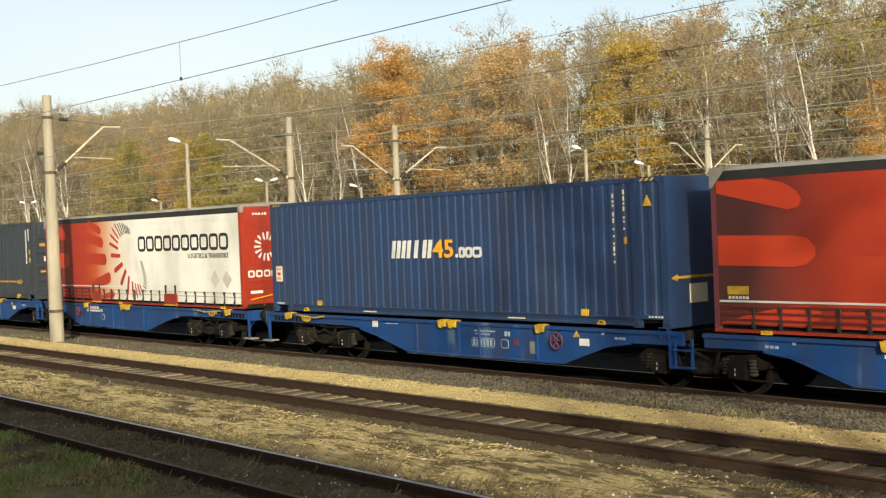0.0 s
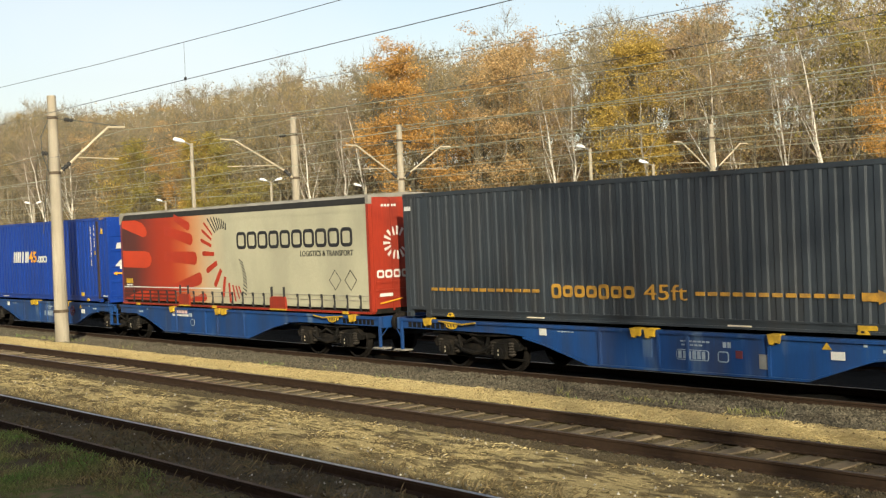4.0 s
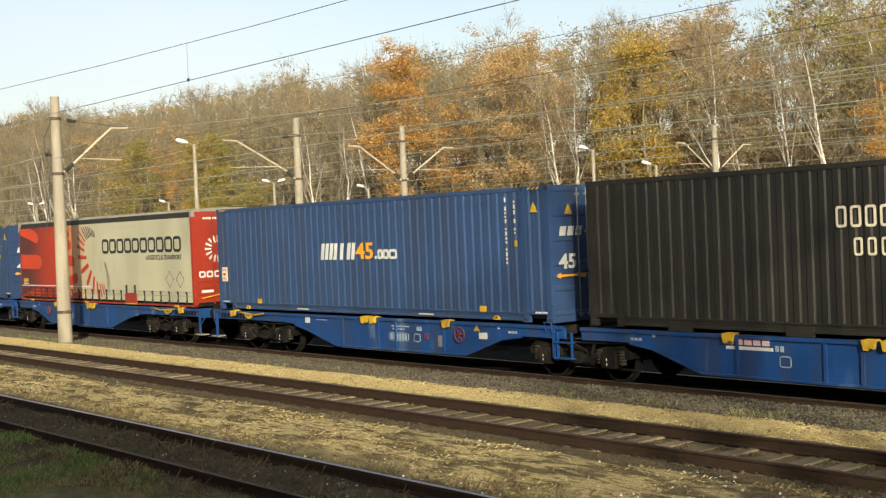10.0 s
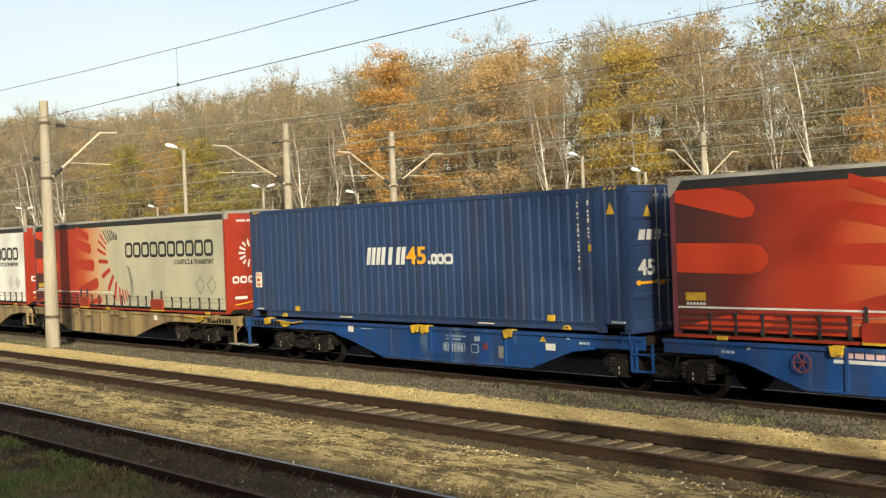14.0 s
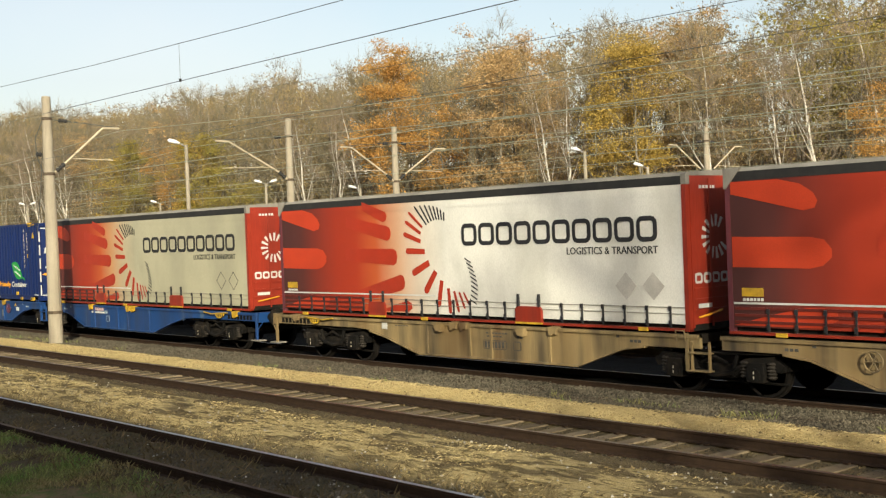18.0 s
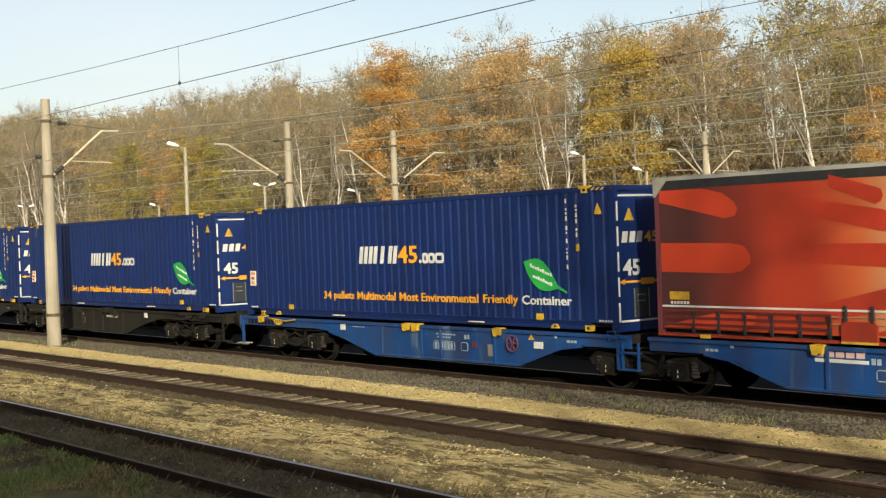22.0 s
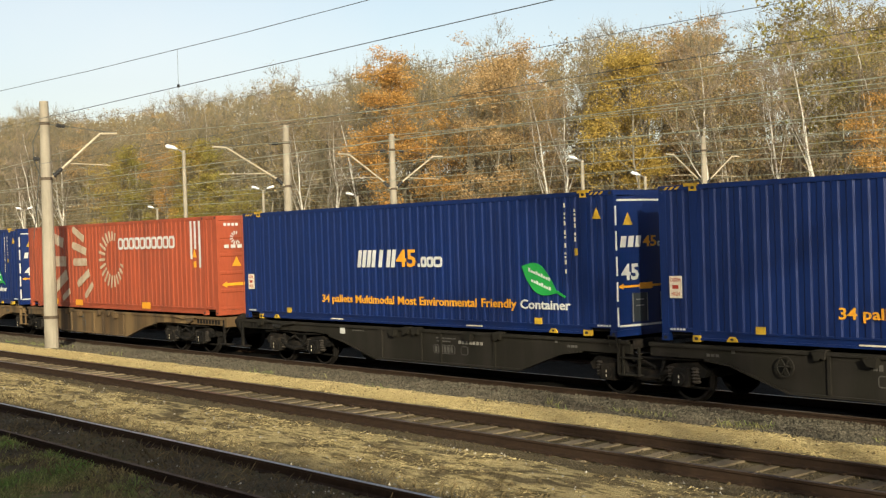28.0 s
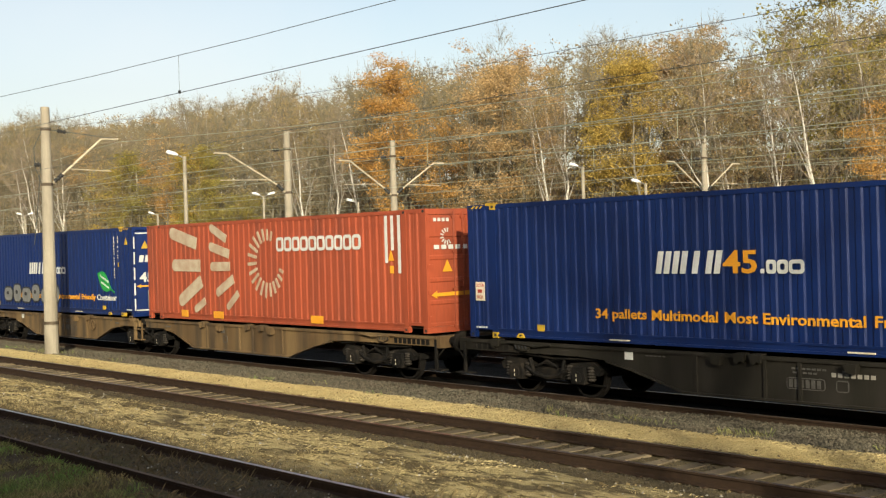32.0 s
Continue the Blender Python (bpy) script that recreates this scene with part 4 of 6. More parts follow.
def half_wagon(w, d, mat, look_no, wheel_side):
    """One of the two coupled platforms. d: -1 to the left of the joint, 1 to the right."""
    f = lambda u: d * u
    for y0, y1 in ((-1.23, -1.15), (1.15, 1.23)):
        s = Shell().slab([(f(u), z) for u, z in beam_outline(0.25)], y0, y1)
        e = y0 - 0.05 if y0 < 0 else y0
        s.slab([(f(0.25), 1.13), (f(0.25), 1.06), (f(14.55), 1.06), (f(14.55), 1.13)], e, e + 0.13)
        s.slab([(f(u), z) for u, z in [(3.3, 0.40), (3.3, 0.36), (8.4, 0.34), (8.4, 0.38)]], e, e + 0.13)
        for a, b in (((1.55, 0.87), (2.1, 0.8)), ((2.1, 0.8), (3.3, 0.4)), ((8.4, 0.38), (9.65, 0.72)), ((9.65, 0.72), (10.3, 0.85))):
            s.slab([(f(a[0]), a[1]), (f(a[0]), a[1] - 0.035), (f(b[0]), b[1] - 0.035), (f(b[0]), b[1])], e, e + 0.13)
        part("side_beam", s, mat, w)
    for u in (4.1, 5.9, 6.6, 8.1):
        part("stiffener", Shell().box(f(u) - 0.03, f(u) + 0.03, -1.27, -1.22, 0.39, 1.06), mat, w)
    s = Shell().box(min(f(0.2), f(14.5)), max(f(0.2), f(14.5)), -0.2, 0.2, 0.8, 1.1)
    for u in (0.6, 1.9, 3.6, 5.2, 6.8, 8.3, 10.0, 11.4, 13.9):
        s.box(f(u) - 0.09, f(u) + 0.09, -1.15, 1.15, 0.92, 1.1)
    s.box(min(f(3.5), f(8.2)), max(f(3.5), f(8.2)), -0.6, -0.1, 0.5, 0.85)
    part("under_frame", s, M_BOGIE, w, "grimy cross members under the deck")
    part("end_beam", Shell().box(min(f(14.5), f(14.66)), max(f(14.5), f(14.66)), -1.25, 1.25, 0.86, 1.14), mat, w)
    for y in (-0.875, 0.875):
        b = Shell().tube([(f(14.6), y, 1.0), (f(14.95), y, 1.0)], 0.11, 12).tube([(f(14.95), y, 1.0), (f(15.07), y, 1.0)], [0.25, 0.24], 16)
        part("buffer", b, M_BOGIE, w, smooth=False)
    part("coupling", Shell().tube([(f(14.6), 0, 0.98), (f(14.85), 0, 0.95), (f(15.1), 0, 0.85)], 0.05, 8), M_BOGIE, w)
    # yellow folding stops on the beam
    for u in (13.45, 7.1, 6.75, 3.95) if look_no != 2 else (7.1, 6.4, 3.9):
        mm = M_YELLOW if look_no == 0 else mat
        s = Shell().slab([(f(u) - 0.13, 1.15), (f(u) + 0.13, 1.14), (f(u) + 0.1, 1.0), (f(u) + 0.03, 1.02), (f(u) - 0.02, 0.97), (f(u) - 0.09, 0.98)], -1.34, -1.27)
        s.box(f(u) - 0.1, f(u) + 0.1, -1.27, -1.1, 1.1, 1.16)
        part("container_stop", s, mm, w, "yellow folding container stop" if look_no == 0 else "")
    # brake changeover: a rod with a slotted triangular plate
    lever = M_YELLOW if look_no in (0, 1) else mat
    k = part("brake_lever", Shell().tube([(f(13.05), -1.31, 1.1), (f(12.6), -1.33, 1.08), (f(12.2), -1.34, 1.05), (f(11.75), -1.33, 1.1)], 0.02, 6), lever, w, "yellow brake changeover rod")
    part("lever_plate", Shell().slab([(f(12.85), 1.09), (f(12.82), 1.0), (f(12.62), 0.93), (f(12.45), 0.95), (f(12.36), 1.04)], -1.32, -1.29), lever, k)
    # slots are dark plates on the lever, painted like shaded openings
    for e in (12.46, 12.56, 12.66, 12.76):
        part("lever_slot", Shell().slab([(f(e), 0.98), (f(e + 0.035), 0.98), (f(e + 0.06), 1.05), (f(e + 0.025), 1.05)], -1.326, -1.319), M_INK, k)
    # row of dark plates that stand for the shade inside slots
    for k in range(8):
        part("slot", Shell().box(f(13.0 + 0.17 * k) - 0.06, f(13.0 + 0.17 * k) + 0.06, -1.236, -1.225, 0.915, 1.04), M_BOGIE, w)
    # plates and small white inscriptions as plain bars
    if d < 0 or look_no in (1, 3):
        part("white_plate", Shell().box(f(9.72) - 0.1, f(9.72) + 0.1, -1.245, -1.225, 0.9, 1.1), M_WHITE, w)
    s = Shell()
    rows = [(9.0, 0.6, 0.99, 0.02), (5.7, 0.75, 0.93, 0.03), (5.75, 0.6, 0.86, 0.03), (5.0, 0.2, 0.86, 0.1), (2.2, 0.15, 1.0, 0.1), (1.75, 0.35, 0.92, 0.05)]
    for u, ln, z, hh in rows if d < 0 else rows[3:]:
        for k in range(int(ln / 0.1)):
            s.box(f(u) - ln / 2 + 0.1 * k, f(u) - ln / 2 + 0.1 * k + 0.07, -1.24, -1.228, z, z + hh)
    tagged(part("inscription", s, M_PALEBLUE if look_no == 0 else M_FADED, w, "small white painted inscriptions"), kind="stuff")
    s = Shell()
    if d < 0:
        frame_glyph(s, f(5.8), 0.69, 0.75, 0.2, 0.015, -1.24, -1.228)
    for k in range(6 if d < 0 else 0):
        s.box(f(5.8) - 0.33 + 0.11 * k, f(5.8) - 0.26 + 0.11 * k, -1.24, -1.228, 0.62, 0.76)
    frame_glyph(s, f(5.1), 0.69, 0.24, 0.2, 0.02, -1.24, -1.228)
    tagged(part("data_panel", s, M_PALEBLUE if look_no == 0 else M_FADED, w), kind="stuff")
    if look_no == 0 and d > 0:
        part("name_plate", Shell().box(3.85, 4.85, -1.24, -1.228, 0.86, 0.92), M_WHITE, w, "white owner plate")
        s = Shell()
        for k in range(5):
            s.box(3.87 + 0.19 * k, 3.87 + 0.19 * k + 0.15, -1.24, -1.228, 0.95, 1.05)
        part("name_plate", s, M_PALEPINK, w, "pale pink owner mark")
    if d < 0 and look_no == 0:
        part("sign_plate", Shell().slab([(f(3.05), 0.93), (f(2.87), 0.93), (f(2.96), 1.05)], -1.245, -1.228), M_YELLOW, w, "yellow warning triangle")
        part("sign_plate", Shell().box(f(2.75) - 0.13, f(2.75) + 0.13, -1.245, -1.228, 0.76, 0.9), M_WHITE, w)
        part("sign_plate", Shell().box(f(4.75) - 0.07, f(4.75) + 0.07, -1.245, -1.228, 0.68, 0.82), M_PINK, w)
        part("sign_plate", Shell().box(f(4.2) - 0.12, f(4.2) + 0.12, -1.245, -1.228, 0.52, 0.78), M_STEEL, w)
        part("tool_box", Shell().box(f(6.9) - 0.13, f(6.9) + 0.13, -1.25, -1.22, 0.6, 0.98), mat, w)
    if look_no in (1, 2, 3):
        for u in (4.9, 7.6):
            part("soot_hinge", Shell().slab([(f(u) - 0.12, 1.06), (f(u) + 0.14, 1.1), (f(u) + 0.1, 0.92), (f(u) - 0.05, 0.94)], -1.37, -1.23), mat, w, "dark folded bracket")
    if look_no == 3:
        s = Shell()
        for k in range(7):
            s.box((-5.3 if d < 0 else 6.9) + 0.12 * k, (-5.3 if d < 0 else 6.9) + 0.12 * k + 0.08, -1.24, -1.228, 0.84, 0.91)
        part("owner_mark", s, M_ROOFGREY, w, "faded white owner mark")
    u = 3.45 if d < 0 else 3.3
    if d == wheel_side:
        k = Shell().ring((f(u), -1.33, 0.84), 0.17, 0.014)
        for a in (0, 60, 120):
            c, q = math.cos(radians(a)) * 0.17, math.sin(radians(a)) * 0.17
            k.tube([(f(u) - c, -1.33, 0.84 - q), (f(u) + c, -1.33, 0.84 + q)], 0.012, 5)
        k.tube([(f(u), -1.34, 0.84), (f(u), -1.2, 0.84)], 0.03, 6)
        part("hand_brake_wheel", k, M_PINK if look_no == 0 else mat, w, "spoked hand brake wheel")
    # step and grab rail by the joint and at the outer end
    s = Shell().box(f(14.5) - 0.03, f(14.5) + 0.03, -1.27, -1.21, 0.38, 1.12).tube([(f(14.5), -1.24, 0.62), (f(14.75), -1.2, 0.86)], 0.014, 5)
    k = part("step_post", s, mat if look_no < 2 else M_BOGIE, w)
    part("step", Shell().box(f(14.52) - 0.22, f(14.52) + 0.22, -1.32, -1.08, 0.35, 0.38), M_ROOFGREY if look_no < 2 else M_BOGIE, k, "worn step plate")
    if d < 0:
        s = Shell()
        for x in (-0.42, -0.02):
            s.box(x - 0.018, x + 0.018, -1.27, -1.22, 0.45, 1.0)
        s.box(-0.57, -0.5, -1.26, -1.22, 0.45, 1.15)
        for z in (0.45, 0.78):
            s.box(-0.5, 0.0, -1.3, -1.15, z, z + 0.025)
        part("step", s, mat, w)
        part("grab_rail", Shell().tube([(-0.75, -1.27, 1.0), (-0.75, -1.3, 1.2), (-0.55, -1.3, 1.2), (-0.55, -1.27, 1.0)], 0.016, 6), mat, w)


def wagon(mat, look_no, label, wheel_side):
    w = thing("container_wagon", label, "railway wagon", "wagons of the train", at=pose(0, 0, 0))
    for d in (-1, 1):
        half_wagon(w, d, mat, look_no, wheel_side)
        bogie(w, d * 12.05)
    bogie(w, 0.0)
    part("joint", Shell().box(-0.35, 0.35, -0.3, 0.3, 0.82, 1.05), M_BOGIE, w)
    return w


# ---- containers ----
LENGTH, HIGH, DEEP = 13.716, 2.896, 1.25


def ribs(x0, x1, z0, z1, y, d, pitch=0.278, depth=0.022):
    """Trapezoidal corrugated sheet that faces d along y."""
    s = Shell()
    n = max(1, round((x1 - x0) / pitch))
    p = (x1 - x0) / n
    prof = []
    for i in range(n):
        a = x0 + i * p
        prof += [(a, 0), (a + p * 0.37, 0), (a + p * 0.5, depth), (a + p * 0.87, depth)]
    prof.append((x1, 0))
    for x, k in prof:
        s.v += [(x, y - d * k, z0), (x, y - d * k, z1)]
    s.f = [(2 * i, 2 * i + 2, 2 * i + 3, 2 * i + 1) if d < 0 else (2 * i, 2 * i + 1, 2 * i + 3, 2 * i + 2) for i in range(len(prof) - 1)]
    return s


def box_body(label, mat, castings=None, worn_post=None):
    c = thing("shipping_container", label, "shipping container", "containers of the train", at=pose(0, 0, 0))
    post = 0.16
    for d in (-1, 1):
        y = d * DEEP
        lo, hi = min(y, y - d * 0.1), max(y, y - d * 0.1)
        for x in (0.0, LENGTH - post):
            part("corner_post", Shell().box(x, x + post, lo, hi, 0.12, HIGH - 0.12), mat, c)
        for x in (0.0, 0.72, LENGTH - 0.88, LENGTH - 0.16):
            for z in (0.0, HIGH - 0.118):
                k = Shell().box(x - 0.004, x + 0.166, lo - 0.004, hi + 0.004, z, z + 0.118)
                g = part("corner_casting", k, castings if castings and 0.5 < x < LENGTH - 0.5 else mat, c)
                # no opening is cut: a black plate gives the hole's inner shade
                part("casting_hole", Shell().slab(rounded(x + 0.08, z + 0.06, 0.08, 0.06, 0.028), y + d * 0.004, y + d * 0.007), M_RUBBER, g)
        for x in (0.72, LENGTH - 0.88):
            part("lifting_post", Shell().box(x, x + 0.16, lo, hi, 0.12, HIGH - 0.12), worn_post or mat, c, "rust-stained lifting post" if worn_post else "")
        part("top_rail", Shell().box(post, LENGTH - post, lo, hi, HIGH - 0.09, HIGH), mat, c)
        a, b = y, y - d * 0.1
        g = [(a, 0.03), (b, 0.03), (b, 0.21), (a, 0.21), (a, 0.17), (y - d * 0.03, 0.17), (y - d * 0.03, 0.075), (a, 0.075)]
        r = Shell().plate(g if d > 0 else g[::-1], 0.88, LENGTH - 0.88)
        for x in (post, LENGTH - 0.72):
            part("bottom_rail", Shell().box(x, x + 0.56, lo, hi, 0.17, 0.25), mat, c)
        part("bottom_rail", r, mat, c)
        part("side_panel", ribs(0.88, LENGTH - 0.88, 0.2, HIGH - 0.08, y - d * 0.012, d), mat, c)
        part("side_panel", ribs(post, 0.72, 0.24, HIGH - 0.08, y - d * 0.012, d), mat, c)
        part("side_panel", ribs(LENGTH - 0.72, LENGTH - post, 0.24, HIGH - 0.08, y - d * 0.012, d), mat, c)
    part("roof", Shell().box(0.1, LENGTH - 0.1, -DEEP + 0.1, DEEP - 0.1, HIGH - 0.04, HIGH - 0.015), mat, c)
    part("floor", Shell().box(0.1, LENGTH - 0.1, -DEEP + 0.1, DEEP - 0.1, 0.1, 0.17), M_BOGIE, c)
    part("end_panel", Shell().box(0.03, 0.06, -DEEP + 0.1, DEEP - 0.1, 0.1, HIGH - 0.05), mat, c)
    return c


def door_end(c, mat, rods=True, rod_mat=None):
    """The two doors at the end that faces down the line, with hinges and lock rods."""
    x = LENGTH
    part("door_sill", Shell().box(x - 0.1, x, -DEEP + 0.1, DEEP - 0.1, 0.0, 0.14), mat, c)
    part("door_header", Shell().box(x - 0.1, x, -DEEP + 0.1, DEEP - 0.1, HIGH - 0.13, HIGH), mat, c)
    for d in (-1, 1):
        a, b = sorted((d * 0.01, d * (DEEP - 0.11)))
        o = [(x - 0.07, 0.15), (x - 0.02, 0.15)]
        for k in range(1, 5):
            z = 0.15 + k * 0.525
            o += [(x - 0.02, z - 0.46), (x - 0.042, z - 0.43), (x - 0.042, z - 0.03), (x - 0.02, z)]
        o += [(x - 0.02, HIGH - 0.14), (x - 0.07, HIGH - 0.14)]
        door = part("door", Shell().slab(o, a, b), mat, c)
        if rods:
            for e in (0.12, 0.4):
                y = d * e
                r = Shell().tube([(x + 0.012, y, 0.06), (x + 0.012, y, HIGH - 0.06)], 0.014, 8)
                for z in (0.14, 1.0, 1.9, HIGH - 0.2):
                    r.box(x - 0.02, x + 0.035, y - 0.05, y + 0.05, z - 0.03, z + 0.03)
                part("lock_rod", r, rod_mat or mat, door)
                part("door_handle", Shell().box(x + 0.02, x + 0.04, min(y, y - d * 0.4), max(y, y - d * 0.4), 1.02, 1.06), mat, door)
            for z in (0.35, 0.95, 1.55, 2.15, 2.65):
                y = d * (DEEP - 0.1)
                part("hinge", Shell().box(x - 0.01, x + 0.02, y - 0.07, y + 0.07, z - 0.05, z + 0.05), mat, door)


def pads(c, xs, z0=0.19, w=0.2, h=0.13):
    for x in xs:
        part("yellow_pad", Shell().box(x, x + w, -DEEP - 0.006, -DEEP + 0.02, z0, z0 + h), M_YELLOW, c, "yellow marker plate")
    for x in (4.1, 9.3):
        part("fork_pocket", Shell().box(x, x + 0.5, -DEEP - 0.012, -DEEP + 0.02, 0.075, 0.1), M_LABEL, c)
    for x in (1.6, 12.0):
        g = part("lashing_eye", Shell().slab([(x - 0.12, 0.03), (x + 0.12, 0.03), (x + 0.11, 0.06), (x + 0.05, 0.12), (x - 0.05, 0.12), (x - 0.11, 0.06)], -DEEP - 0.02, -DEEP + 0.01), M_YELLOW, c, "yellow lashing lug")
        # black plate on the lug, in place of a shaded hole
        part("lug_hole", Shell().slab(rounded(x, 0.075, 0.07, 0.04, 0.018), -DEEP - 0.024, -DEEP - 0.019), M_RUBBER, g)


def slant(s, x, z, w, h, lean, y=-1.246):
    s.slab([(x, z), (x + w, z), (x + w + lean, z + h), (x + lean, z + h)], y - 0.008, y)


def wordmark(c, x0=5.3, z0=1.39, k=1.0):
    """The owner's big mark as plain slanted shapes: four white, two amber, and a low white row."""
    for i in range(4):
        s = Shell()
        a = x0 + i * 0.385 * k
        w, h = 0.3 * k, 0.42 * k
        y = -1.252
        o = [(a, z0), (a + w, z0), (a + w + 0.08, z0 + h), (a + 0.08, z0 + h)]
        slant(s, a + (0.08 if i == 2 else 0.0), z0, 0.13 * k, h, 0.08, y)
        part("mark_shape", s, M_WHITE, c, "white slanted owner mark")
        if i == 2:
            continue
        s = Shell()
        slant(s, a + 0.19 * k, z0, 0.13 * k, h, 0.08, y)
        part("mark_shape", s, M_WHITE, c, "white slanted owner mark")
    words("45", 0.73, 0.42, M_AMBER, "size_number", c, x0 + 1.55, -1.254, z0, label="bold amber number", bold=0.02)
    part("mark_dot", Shell().slab(rounded(x0 + 2.39 * k, z0 + 0.045 * k, 0.08 * k, 0.08 * k, 0.02), -1.26, -1.252), M_WHITE, c)
    for i, w in enumerate((0.2, 0.22, 0.3)):
        s = Shell()
        frame_glyph(s, x0 + (2.57, 2.8, 3.08)[i] * k, z0 + 0.12 * k, w * k, 0.24 * k, 0.065 * k, -1.26, -1.252)
        part("mark_shape", s, M_WHITE, c, "white owner mark")


def side_codes(c, label_mat=None):
    """Upright strips of small unreadable code, a warning triangle and a paper label."""
    s = Shell()
    for x, z0, z1 in ((12.38, 1.25, 2.62), (12.66, 1.9, 2.62)):
        z = z0
        while z < z1:
            h = random.choice((0.04, 0.05, 0.09))
            s.box(x, x + 0.04, -1.258, -1.25, z, z + h)
            z += h + random.choice((0.035, 0.035, 0.1))
    tagged(part("code_strip", s, M_LABEL, c, "upright white code marks"), kind="stuff")
    part("yellow_label", Shell().box(12.66, 12.74, -1.258, -1.25, 1.62, 1.76), M_YELLOW, c)
    part("warning_triangle", Shell().slab([(13.16, 2.34), (13.38, 2.34), (13.27, 2.56)], -1.262, -1.25), M_YELLOW, c, "yellow warning triangle")
    part("paper_label", Shell().box(0.22, 0.5, -1.266, -1.25, 0.8, 1.21), label_mat or M_LABEL, c, "cream paper label")
    words("CAUTION", 0.24, 0.075, M_PRINTRED, "label_word", c, 0.24, -1.266, 1.1, label="red print on the paper label")
    words("HIGH", 0.18, 0.08, M_PRINTRED, "label_word", c, 0.27, -1.266, 0.84, label="red print on the paper label")
    part("label_print", Shell().box(0.29, 0.43, -1.271, -1.265, 0.97, 1.045), M_PRINTRED, c)
    for x in (0.18, 13.2):
        s = Shell()
        for k in range(5):
            s.box(x + 0.02 + k * 0.075, x + 0.07 + k * 0.075, -1.258, -1.25, 0.2, 0.235)
        tagged(part("small_mark", s, M_WHITE, c), kind="stuff")
    for x in (0.0, LENGTH - 0.75):
        s = Shell()
        for k in range(3):
            s.slab([(x + 0.12 + 0.13 * k, HIGH - 0.075), (x + 0.18 + 0.13 * k, HIGH - 0.075), (x + 0.25 + 0.13 * k, HIGH - 0.02), (x + 0.19 + 0.13 * k, HIGH - 0.02)], -1.257, -1.25)
        tagged(part("hazard_stripes", s, M_YELLOW, c, "yellow height warning stripes"), kind="stuff")


def bulge(y):
    """How far the bowed front wall stands back from the container's end, at y across it."""
    return 0.1 * math.cos(1.31 * y) - 0.1


def bowed(ob):
    """Lays flat marks onto the bowed front wall."""
    for v in ob.data.vertices:
        v.co.x += bulge(v.co.y)
    return ob


def bowed_strip(s, y0, y1, z0, z1, out=0.006):
    x, n, k = LENGTH, max(1, round((y1 - y0) / 0.12)), len(s.v)
    for i in range(n + 1):
        y = y0 + (y1 - y0) * i / n
        s.v += [(x - 0.004, y, z0), (x + out, y, z0), (x + out, y, z1), (x - 0.004, y, z1)]
    for i in range(n):
        q = k + 4 * i
        s.f += [(q + j, q + 4 + j, q + 4 + (j + 1) % 4, q + (j + 1) % 4) for j in range(4)]
    s.f += [(k, k + 1, k + 2, k + 3), tuple(k + 4 * n + j for j in (3, 2, 1, 0))]
    return s


